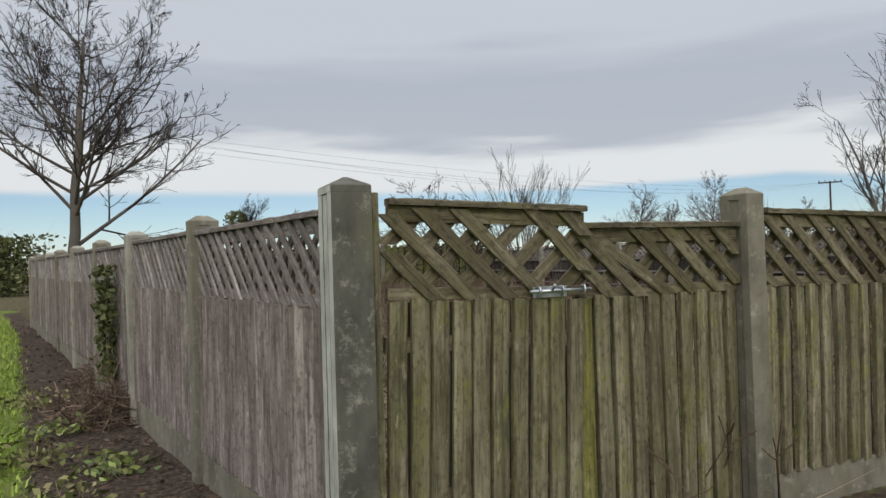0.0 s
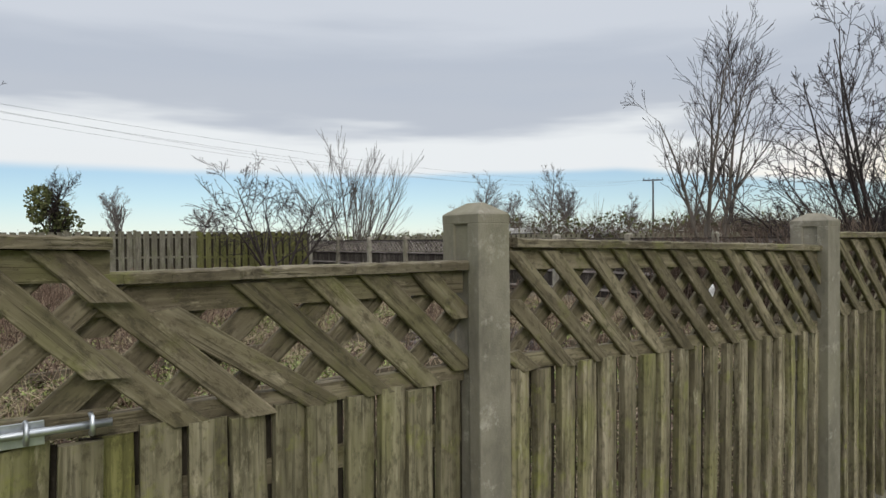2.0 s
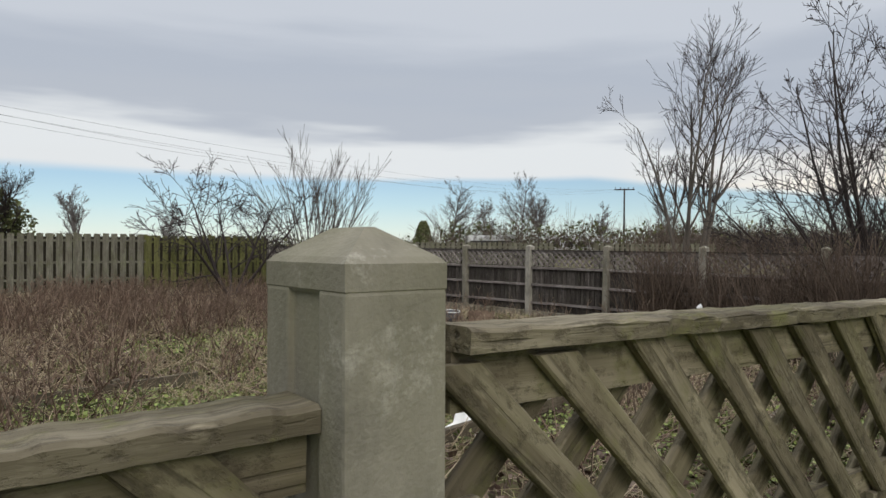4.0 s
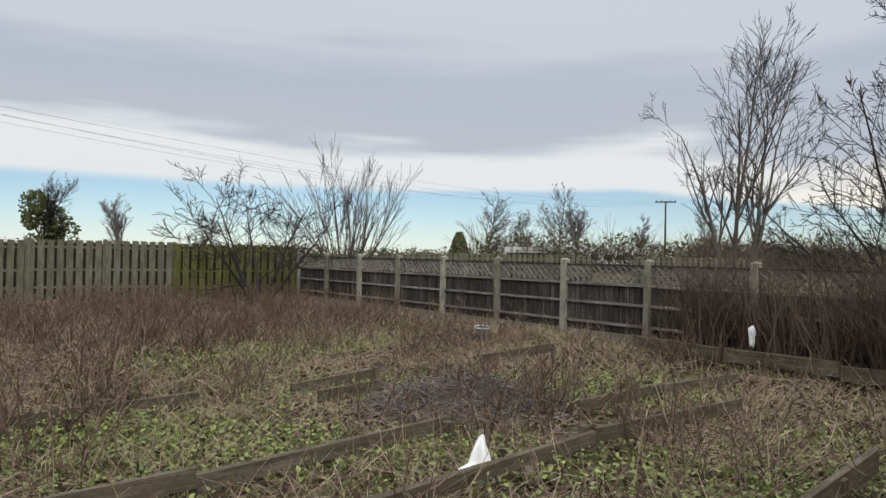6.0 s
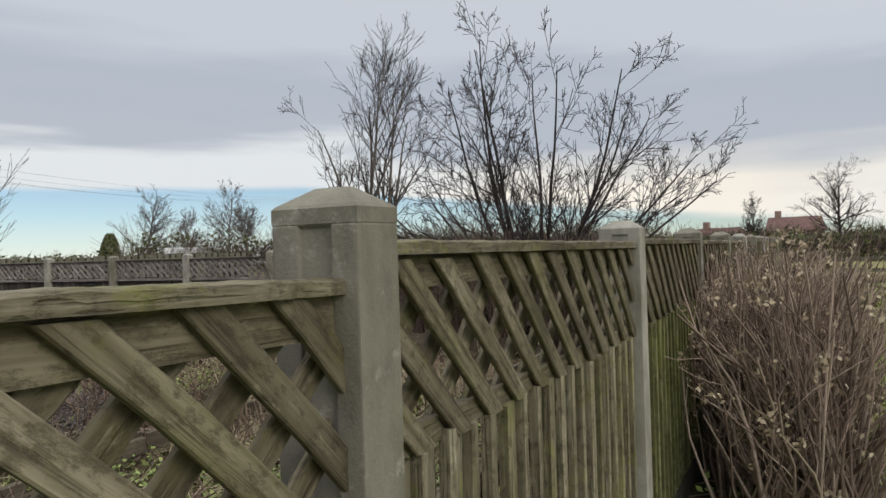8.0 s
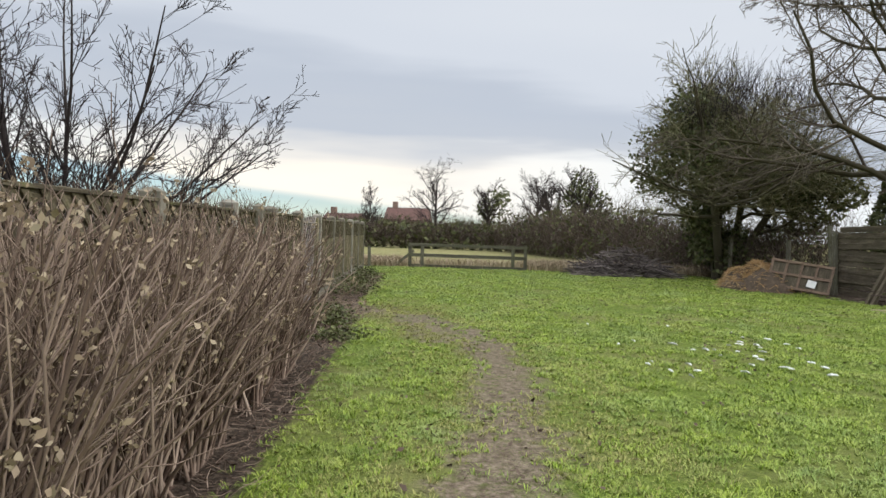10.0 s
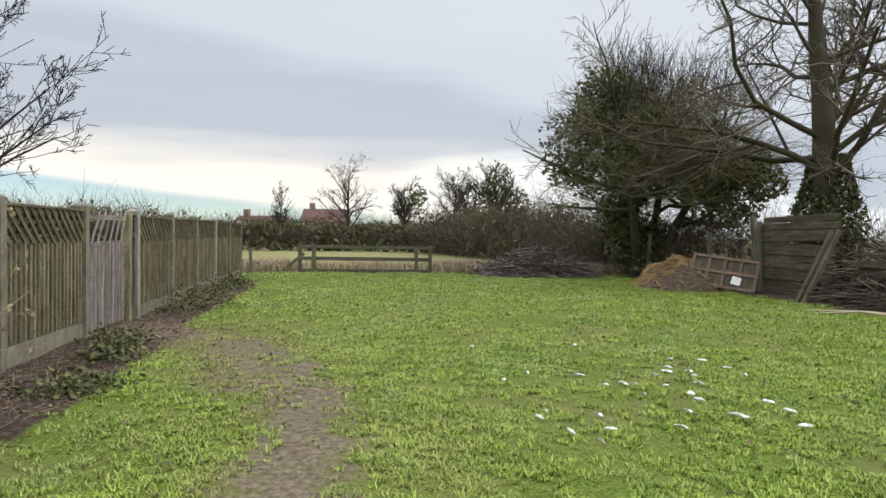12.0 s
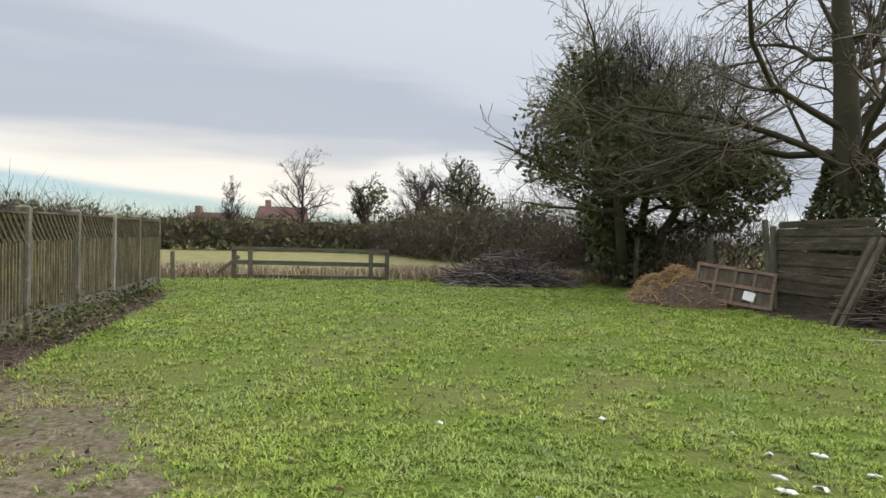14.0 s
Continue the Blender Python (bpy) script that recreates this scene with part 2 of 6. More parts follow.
# light on the corner post's left side, put into a paler concrete
CONCRETE_LIT = concrete("lit_side_concrete", (0.5, 0.49, 0.45), 0.1)
GALVANISED = plain("galvanised_steel", (0.42, 0.44, 0.46), 0.38, 0.9)

# ---- mesh helpers ----


class Shape:
    """Collects vertices and faces of one mesh."""

    def __init__(self):
        self.v, self.f = [], []

    def box(self, lo, hi, m=None, jitter=0.0):
        k = len(self.v)
        for z in (lo[2], hi[2]):
            for x, y in ((lo[0], lo[1]), (hi[0], lo[1]), (hi[0], hi[1]), (lo[0], hi[1])):
                p = Vector((x, y, z))
                if jitter:
                    p += Vector([random.uniform(-jitter, jitter) for _ in range(3)])
                self.v.append(m @ p if m else p)
        self.f += [tuple(k + i for i in q) for q in ((0, 3, 2, 1), (4, 5, 6, 7), (0, 1, 5, 4), (1, 2, 6, 5), (2, 3, 7, 6), (3, 0, 4, 7))]
        return self

    def tube(self, pts, radii, sides=5, cap=False):
        k, n = len(self.v), len(pts)
        for i, p in enumerate(pts):
            d = (pts[min(i + 1, n - 1)] - pts[max(i - 1, 0)])
            d = d.normalized() if d.length > 1e-6 else Vector((0, 0, 1))
            a = d.cross(Vector((0.3, 0.9, 0.2)))
            a = a.normalized() if a.length > 1e-3 else d.cross(Vector((1, 0, 0))).normalized()
            b = d.cross(a)
            for s in range(sides):
                g = 2 * math.pi * s / sides
                self.v.append(p + (a * math.cos(g) + b * math.sin(g)) * radii[i])
        for i in range(n - 1):
            for s in range(sides):
                t = (s + 1) % sides
                self.f.append((k + i * sides + s, k + i * sides + t, k + (i + 1) * sides + t, k + (i + 1) * sides + s))
        if cap:
            self.f.append(tuple(k + s for s in reversed(range(sides))))
            self.f.append(tuple(k + (n - 1) * sides + s for s in range(sides)))
        return self

    def mesh(self, name, material, smooth=False):
        me = bpy.data.meshes.new(name)
        me.from_pydata([tuple(p) for p in self.v], [], self.f)
        me.materials.append(material)
        if smooth:
            me.polygons.foreach_set("use_smooth", [True] * len(me.polygons))
        return me


def bevelled(me, width):
    bm = bmesh.new()
    bm.from_mesh(me)
    bmesh.ops.bevel(bm, geom=bm.edges[:], offset=width, segments=2, affect="EDGES", profile=0.6)
    bm.to_mesh(me)
    bm.free()
    return me


def empty(name, m=None):
    ob = new(name)
    ob.empty_display_size = 0.1
    if m:
        ob.matrix_basis = m
    return ob


def piece(name, me, parent, m=None, label=""):
    ob = new(name, me)
    ob.parent = parent
    if m:
        ob.matrix_basis = m
    if label:
        ob["label"] = label
    return ob


def soup(name, points, faces, material, parent=None):
    """One mesh out of arrays of points and equal faces."""
    me = bpy.data.meshes.new(name)
    points, faces = np.asarray(points, dtype=np.float32), np.asarray(faces, dtype=np.int32)
    me.vertices.add(len(points))
    me.vertices.foreach_set("co", points.ravel())
    k = faces.shape[1]
    me.loops.add(faces.size)
    me.loops.foreach_set("vertex_index", faces.ravel())
    me.polygons.add(len(faces))
    me.polygons.foreach_set("loop_start", np.arange(len(faces), dtype=np.int32) * k)
    me.update(calc_edges=True)
    me.materials.append(material)
    ob = new(name, me)
    ob.parent = parent
    return ob


# ---- the ground ----
CORNER = Vector((0.51, 0.03, 0))
PITCH = 1.93
POST_2 = 2.5
LEFT_WAY = Vector((-math.sin(radians(12.6)), math.cos(radians(12.6)), 0))
FAR_A, FAR_B = Vector((13.15, 0.12, 0)), Vector((11.50, 21.2, 0))
TRACK = [(1.0, -1.7), (4.0, -1.8), (8.5, -2.35), (11.7, -2.75), (13.8, -2.6), (15.4, -1.9), (16.3, -1.1), (17.2, -0.2)]

WORN = [(13.6, -2.3), (15.2, -1.9), (16.4, -1.2)]


def near_line(px, py, line):
    best = np.full(px.shape, 1e9)
    for (ax, ay), (bx, by) in zip(line, line[1:]):
        ux, uy = bx - ax, by - ay
        k = np.clip(((px - ax) * ux + (py - ay) * uy) / (ux * ux + uy * uy), 0, 1)
        best = np.minimum(best, np.hypot(px - ax - k * ux, py - ay - k * uy))
    return best


def step(x, a, b):
    k = np.clip((x - a) / (b - a), 0, 1)
    return k * k * (3 - 2 * k)


def plot_inside(px, py):
    """1 inside the fenced plots, 0 on the lawn side."""
    left = (px - CORNER.x) * LEFT_WAY.y - (py - CORNER.y) * LEFT_WAY.x
    return step(py, -0.05, 0.1) * np.maximum(step(left, -0.02, 0.12), step(py, 22, 23)) * step(-px, -28.2, -27.6)


def ground_soil(px, py):
    left = -((px - CORNER.x) * LEFT_WAY.y - (py - CORNER.y) * LEFT_WAY.x)
    bed_front = step(py, -1.2, -0.85) * (py < 0.2) * step(px, 6.2, 7.2) * step(-px, -27.0, -24.0)
    bed_front = bed_front * np.where(px > 16.9, step(py, -0.95, -0.7), 1.0)
    gate_front = step(py, -0.5, -0.2) * (py < 0.2) * (px > -0.5) * (px < 7)
    bed_left = step(-left, -(1.0 - 0.045 * np.clip(py, 0, 13)) - 0.1, -(1.0 - 0.045 * np.clip(py, 0, 13)) + 0.15) * (left > -0.2) * (py > 0.3) * (py < 21)
    right = step(-py, 11.0, 12.6) * (px < 40)
    return np.clip(np.maximum.reduce([bed_front, bed_left, gate_front * 0.8, right * 0.85]), 0, 1)


def ground_height(px, py):
    return 0.014 * np.sin(px * 3.1 + 2 * np.sin(py * 2.3)) * np.cos(py * 3.7 + px) * (np.hypot(px - 12, py) < 30) + 0.025 * np.sin(px * 0.9 + 1.3 * np.sin(py * 0.7)) * np.sin(py * 1.1 + 0.6) * (np.hypot(px - 12, py) < 40)


def axis(fine_lo, fine_hi, pitch_, reach):
    out = list(np.arange(fine_lo, fine_hi + 1e-6, pitch_))
    d, x = pitch_, fine_hi
    while x < reach:
        d *= 1.35
        x += d
        out.append(x)
    d, x = pitch_, fine_lo
    while x > -reach:
        d *= 1.35
        x -= d
        out.insert(0, x)
    return np.array(out)


def build_ground():
    xs, ys = axis(-5, 31, 0.16, 2500), axis(-15, 24, 0.16, 2500)
    gx, gy = np.meshgrid(xs, ys)
    pts = np.stack([gx, gy, ground_height(gx, gy)], -1).reshape(-1, 3)
    w, h = len(xs), len(ys)
    i = (np.arange(h - 1)[:, None] * w + np.arange(w - 1)[None, :]).ravel()
    ob = soup("ground", pts, np.stack([i, i + 1, i + w + 1, i + w], 1), GROUND)
    me = ob.data
    px, py = pts[:, 0], pts[:, 1]
    masks = {
        "soil": ground_soil(px, py),
        "plot": np.maximum(plot_inside(px, py), step(py, 14, 18) * step(px, 12, 13)),
        "track": np.maximum(1 - step(near_line(px, py, TRACK), 0.0, 0.8), 0.85 - 0.85 * step(near_line(px, py, WORN), 0.1, 1.3)),
        "field": np.maximum(step(px, 29.2, 30.2) * (1 - step(py, 14, 18)), np.maximum(step(py, 55, 75) * (1 - step(px, 12, 13)), step(-py, 15, 17))),
    }
    for key, values in masks.items():
        a = me.attributes.new(key, "FLOAT", "POINT")
        a.data.foreach_set("value", values.astype(np.float32))
    me.polygons.foreach_set("use_smooth", [True] * len(me.polygons))
    return tagged(ob, "green winter lawn with bare soil beds, a worn track and pale fields beyond", "ground", kind="structure")


def ground_material():
    n = Nodes("lawn_soil_and_field", 0.95, 0.1)
    v = n.place(world_space=True)
    fine, mid, big = n.noise(v, 38, 4, 0.65), n.noise(v, 7, 4), n.noise(v, 0.8, 3)
    grass = n.ramp(fine, [(0.3, (0.035, 0.05, 0.01)), (0.5, (0.11, 0.16, 0.024)), (0.7, (0.2, 0.25, 0.05))])
    grass = n.mix(n.ramp(mid, [(0.45, 0.0), (0.75, 0.4)]), grass, (0.12, 0.13, 0.045))
    grass = n.mix(n.ramp(n.noise(v, 0.6, 5, 0.7), [(0.45, 0.0), (0.62, 0.65)]), grass, (0.17, 0.165, 0.065))
    soil = n.ramp(n.noise(v, 24, 5, 0.7), [(0.3, (0.022, 0.016, 0.012)), (0.5, (0.06, 0.045, 0.034)), (0.72, (0.15, 0.115, 0.09))])
    mud = n.ramp(n.noise(v, 18, 5, 0.7), [(0.3, (0.06, 0.045, 0.032)), (0.5, (0.165, 0.13, 0.095)), (0.72, (0.31, 0.255, 0.195))])
    weedy = n.ramp(n.noise(v, 14, 5, 0.7), [(0.3, (0.03, 0.022, 0.014)), (0.48, (0.085, 0.06, 0.04)), (0.56, (0.09, 0.1, 0.04)), (0.75, (0.2, 0.165, 0.11))])
    field = n.ramp(n.noise(v, 1.2, 6, 0.7), [(0.3, (0.15, 0.15, 0.06)), (0.5, (0.24, 0.225, 0.10)), (0.7, (0.31, 0.285, 0.15))])

    def rough_edge(name, amount=0.7):
        a = n.math("ADD", n.attribute(name), n.math("MULTIPLY", n.math("SUBTRACT", mid, 0.5), amount))
        return n.ramp(a, [(0.42, 0.0), (0.6, 1.0)])

    c = n.mix(rough_edge("soil"), grass, soil)
    c = n.mix(n.math("MULTIPLY", n.ramp(n.math("ADD", n.attribute("track"), n.math("MULTIPLY", n.math("SUBTRACT", n.noise(v, 2.6, 5, 0.7), 0.5), 2.4)), [(0.42, 0.0), (0.85, 1.0)]), n.ramp(fine, [(0.34, 0.2), (0.48, 1.0)])), c, mud)
    c = n.mix(rough_edge("plot", 0.1), c, weedy)
    c = n.mix(rough_edge("field", 0.3), c, field)
    n.bump(n.math("ADD", fine, n.math("MULTIPLY", mid, 2.0)), 0.8, 0.03)
    return n.colour(c)


GROUND = ground_material()
build_ground()

# ---- fences ----
PANEL_W = PITCH - 0.11


def board_mesh(width, height, thick, material, seed):
    """A feather-edged board: thick at one side, thin at the other, its arrises worn and its top a little uneven."""
    random.seed(seed)
    s, w, r = Shape(), width, min(0.007, width * 0.12)
    section = ((0, 0), (0, -thick + r * 0.7), (r, -thick), (w * 0.55, -thick * 0.66), (w - r, -thick * 0.36), (w, -thick * 0.36 + r * 0.6), (w, 0))
    n, slope = len(section), random.uniform(-0.006, 0.006)
    for z, k in ((0, 0), (height * 0.35, random.uniform(-0.004, 0.004)), (height * 0.7, random.uniform(-0.004, 0.004)), (height + random.uniform(-0.009, 0.009), random.uniform(-0.005, 0.005))):
        s.v += [Vector((x + k, y, z + (slope * (x / w - 0.5) * 2 if z > height * 0.9 else 0))) for x, y in section]
    s.f += [tuple(range(n)), tuple(3 * n + i for i in reversed(range(n)))]
    for a in (0, n, 2 * n):
        for i in range(n):
            j = (i + 1) % n
            s.f.append((a + j, a + i, a + n + i, a + n + j))
    return s.mesh("board", material)


def slat_mesh(length, width, thick, material, seed, tilt=0.0):
    """A thin worn slat along z whose ends are cut level once it leans by tilt degrees."""
    random.seed(seed)
    s, c, k = Shape(), math.tan(radians(tilt)), min(0.003, thick * 0.3)
    section = ((-width / 2, 0), (-width / 2, -thick + k), (-width / 2 + k, -thick), (width / 2 - k, -thick), (width / 2, -thick + k), (width / 2, 0))
    for i in range(4):
        bend, bow = random.uniform(-0.0025, 0.0025), random.uniform(-0.0015, 0.0015)
        s.v += [Vector((x + bend, y + bow, length * i / 3 + x * c)) for x, y in section]
    for a in (0, 6, 12):
        for i in range(6):
            j = (i + 1) % 6
            s.f.append((a + j, a + i, a + 6 + i, a + 6 + j))
    s.f += [tuple(range(6)), tuple(reversed(range(18, 24)))]
    return s.mesh("slat", material)


def lattice(parent, x0, x1, z0, z1, gap, mats, width=0.044, missing=(), lean=43, phase=0.0, slipped=-1):
    """Two crossed layers of thin slats, each cut to the opening; phase is the foot of one front slat."""
    k = 0
    t = math.tan(radians(lean))
    h = z1 - z0
    for layer, way in ((0, -1), (1, 1)):
        first = math.ceil((x0 - h / t - phase) / gap)
        for i in range(first, int((x1 + h / t - phase) / gap) + 1):
            u = phase + i * gap + (0.37 * gap if layer else 0.0)
            # a slat starts at the foot u and runs up, clipped to the bay's width
            a, b = 0.0, h
            if way > 0:
                a, b = max(a, (x0 - u) * t), min(b, (x1 - u) * t)
            else:
                a, b = max(a, (u - x1) * t), min(b, (u - x0) * t)
            if b - a > 0.05 and not (layer == 0 and i in missing):
                tilt = lean - 90 if way < 0 else 90 - lean
                me = slat_mesh((b - a) / math.sin(radians(lean)), width, 0.013, mats, 31 * k + layer, tilt)
                foot = Matrix.Translation((u + way * a / t, -0.012 + 0.034 * layer, z0 + a))
                sag = -9 if layer == 0 and i == slipped else random.uniform(-1.2, 1.2)
                piece("slat", me, parent, foot @ pose(0, 0, 0, 0, tilt + sag, 0))
                k += 1


def worn_strip(length, wide, deep, material, rng):
    """A capping strip along z whose edges are chipped and rounded by weather."""
    s, n = Shape(), 60
    for i in range(n + 1):
        z = length * i / n
        chip = 0.009 if rng.random() < 0.08 else 0.0
        a, b = rng.uniform(-0.002, 0.003) + chip, rng.uniform(-0.003, 0.002)
        t = rng.uniform(-0.003, 0.0015) - chip * 0.2
        y0, y1 = -wide / 2 + a, wide / 2 + b
        s.v += [Vector(q) for q in ((deep / 2, y0, z), (-deep / 2 + 0.004 - t, y0 - 0.001, z), (-deep / 2 - t, y0 + 0.005, z), (-deep / 2 - t * 0.6, y1 - 0.006, z), (-deep / 2 + 0.004, y1, z), (deep / 2, y1, z))]
    for i in range(n):
        for j in range(6):
            k = (j + 1) % 6
            s.f.append((i * 6 + j, i * 6 + k, i * 6 + 6 + k, i * 6 + 6 + j))
    s.f += [(5, 4, 3, 2, 1, 0), tuple(n * 6 + j for j in range(6))]
    return s.mesh("cap_rail", material)


def fence_panel(name, width, material, seed, base=0.19, boards_top=1.11, top=1.475, gap=0.155, boards=19, back=False, lattice_w=0.044, phase=0.0, missing=(), slipped=-1, mossy=()):
    """A closeboard panel with a strip of trellis above; its front looks to -y, its foot is at z = 0."""
    random.seed(seed)
    rng = random.Random(seed)
    ob = empty(name)
    step_ = width / boards
    meshes = [board_mesh(step_ * (0.9 if boards < 13 else 0.82), boards_top - base, 0.03, material, seed * 7 + i) for i in range(6)]
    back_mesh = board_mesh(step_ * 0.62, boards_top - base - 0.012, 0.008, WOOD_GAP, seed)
    for i in range(boards):
        m = Matrix.Translation((i * step_, 0.0 if not back else 0.02, base + rng.uniform(-0.006, 0.006))) @ pose(0, 0, 0, 0, rng.uniform(-0.35, 0.35), rng.uniform(-5, 5))
        if i in mossy:
            piece("board", board_mesh(step_ * 0.9, boards_top - base, 0.03, WOOD_MOSS, seed * 7 + 50 + i), ob, m, "board stained yellow-green by moss")
        else:
            piece("board", meshes[rng.randrange(6)], ob, m)
        # added strip behind each gap, its near-black colour standing in for shade
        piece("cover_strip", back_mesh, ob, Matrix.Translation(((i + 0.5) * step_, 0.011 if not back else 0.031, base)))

    edge_wood = WOOD_GREY if back else (WOOD_SLAT if material in (WOOD_FRONT, WOOD_GATE, WOOD_GREEN) else WOOD_GREY if material is WOOD_MAUVE else material)

    def rail(z, height, y0, y1, jit=0.002):
        me = Shape().box((-height / 2, y0, 0), (height / 2, y1, width), jitter=jit).mesh("rail", edge_wood)
        piece("rail", me, ob, Matrix.Translation((0, 0, z)) @ pose(0, 0, 0, 0, 90, 0))

    if back:
        for z in (0.36, 0.74, 1.10):
            rail(z, 0.05, -0.045, -0.002)
    else:
        for z in (0.36, 0.95):
            rail(z, 0.06, 0.005, 0.05)
        rail(boards_top + 0.02, 0.045, -0.008, 0.02)
    rail(top - 0.045, 0.062, -0.008 if not back else -0.003, 0.02)
    me = worn_strip(width, 0.074, 0.026, WOOD_CAP if material in (WOOD_FRONT, WOOD_GATE, WOOD_GREEN) else material, rng)
    piece("cap_rail", me, ob, Matrix.Translation((0, 0, top)) @ pose(0, 0, 0, 0, 90, 0))
    lattice(ob, 0.0, width, boards_top - (0.004 if not back else -0.02), top - 0.016, gap, edge_wood, width=lattice_w, phase=phase, missing=missing, slipped=slipped)
    return ob


def post_mesh(w, height, peak, material, depth=1.5, slot=0.007):
    """A cast post with a slot down each side for the panels, softened edges and a low four-sided cap."""
    d = w * depth
    y0, y1, k = -w / 2, d - w / 2, w / 2
    a, b = y0 + d * 0.3, y0 + d * 0.68
    outline = [(-k, y0), (k, y0), (k, a), (k - slot, a), (k - slot, b), (k, b), (k, y1), (-k, y1), (-k, b), (-k + slot, b), (-k + slot, a), (-k, a)]
    s, n = Shape(), 12
    for z in (-0.1, height - 0.03):
        s.v += [Vector((x, y, z)) for x, y in outline]
    s.f += [tuple(reversed(range(n))), tuple(range(n, 2 * n))]
    s.f += [(i, (i + 1) % n, n + (i + 1) % n, n + i) for i in range(n)]
    me = bevelled(s.mesh("concrete_post", material), 0.004)
    c = Shape()
    for inset, z in ((0.003, height - 0.034), (0.0, height - 0.03), (0.0, height - 0.006), (0.006, height), (k * 0.9, height + peak)):
        c.v += [Vector((-k + inset, y0 + inset, z)), Vector((k - inset, y0 + inset, z)), Vector((k - inset, y1 - inset, z)), Vector((-k + inset, y1 - inset, z))]
    for i in range(0, 16, 4):
        for j in range(4):
            c.f.append((i + j, i + (j + 1) % 4, i + 4 + (j + 1) % 4, i + 4 + j))
    c.f += [(16, 17, 18, 19), (3, 2, 1, 0)]
    bm = bmesh.new()
    bm.from_mesh(me)
    bm.from_mesh(c.mesh("cap", material))
    bm.to_mesh(me)
    bm.free()
    return me


def gravel_board(width, material):
    return bevelled(Shape().box((0, -0.02, -0.06), (width, 0.025, 0.185)).mesh("gravel_board", material), 0.006)


POST_MESHES = [post_mesh(0.11, 1.555, 0.028, m) for m in (CONCRETE, CONCRETE_PALE)]
PLANK = gravel_board(PANEL_W, CONCRETE)


def set_post(p, turn=0, which=0, dz=0.0, label="weathered square concrete fence post with a low pointed cap"):
    ob = new("concrete_post", POST_MESHES[which])
    ob.matrix_basis = pose(p[0], p[1], dz, random.uniform(-0.6, 0.6), random.uniform(-0.6, 0.6), turn)
    return tagged(ob, label, "fence post", "concrete fence posts")


def set_plank(p, turn):
    ob = new("gravel_board", PLANK)
    ob.matrix_basis = pose(p[0], p[1], 0, 0, 0, turn)
    return tagged(ob, "low concrete gravel board at the foot of the fence", "gravel board", "gravel boards")


def front_fence():
    xs = [POST_2 + PITCH * i for i in range(14)]
    variants = [fence_panel("fence_panel", PANEL_W, WOOD_FRONT, s, phase=0.113, lattice_w=0.048) for s in (3, 4, 5)]
    lowered = fence_panel("fence_panel", PANEL_W, WOOD_FRONT, 9, top=1.465, boards_top=1.10, gap=0.151, phase=0.225, lattice_w=0.048)
    damp = fence_panel("fence_panel", PANEL_W, WOOD_GREEN, 6, phase=0.113, lattice_w=0.048)
    tagged(damp, "damp green-stained closeboard fence panel behind the dried shrub", "fence panel", "front fence panels")
    for v in (*variants, lowered):
        tagged(v, "weathered closeboard fence panel with a diagonal trellis top", "fence panel", "front fence panels")
    used = set()
    for i, x in enumerate(xs):
        set_post((x, 0.055), 0, (0, 0, 1)[i % 3])
        if i == len(xs) - 1 or i == 7:
            continue
        m = pose(x + 0.055, 0.05, (0, 0.012, 0.02, 0.01)[i % 4] if i > 0 else 0.006, 0, 1.3 if i == 0 else random.uniform(-0.25, 0.25), 0)
        v = lowered if i == 0 else damp if i == 2 else variants[i % 3]
        if v.name in used:
            copy_thing(v, m)
        else:
            used.add(v.name)
            v.matrix_basis = m
        set_plank((x + 0.055, 0.06), 0)
    return xs


FRONT = front_fence()


def gate_leaf(name, x0, x1, seed, base, top, boards_top, gap, boards, label, **lat):
    ob = fence_panel(name, x1 - x0, WOOD_GATE, seed, base=base, boards_top=boards_top, top=top, gap=gap, boards=boards, lattice_w=0.056, **lat)
    ob.matrix_basis = pose(x0, 0.055 if x0 < 1 else 0.085, 0)
    return tagged(ob, label, "gate")


# the wicket gate beside the corner, its fixed side and its bolt
wicket = gate_leaf("garden_gate", 0.635, 1.512, 21, 0.06, 1.495, 1.125, 0.16, 10, "green-stained closed wooden garden gate with a trellis top", phase=0.195, missing=(4,))
fixed = gate_leaf("fixed_gate_leaf", 1.522, POST_2 - 0.057, 22, 0.08, 1.41, 1.095, 0.153, 10, "mossy closed wooden gate leaf with a trellis top", phase=0.19, slipped=2, mossy=(0,))
wicket.matrix_basis = pose(0.635, 0.055, 0.012, 0, 1.8, 0)
tagged(fixed, group="gate leaves")
tagged(wicket, group="gate leaves")
stile = new("gate_post", bevelled(Shape().box((0.585, 0.0, 0), (0.632, 0.08, 1.535)).mesh("gate_post", WOOD_GATE), 0.006))
tagged(stile, "slim timber gate post against the concrete corner post", "gate post")


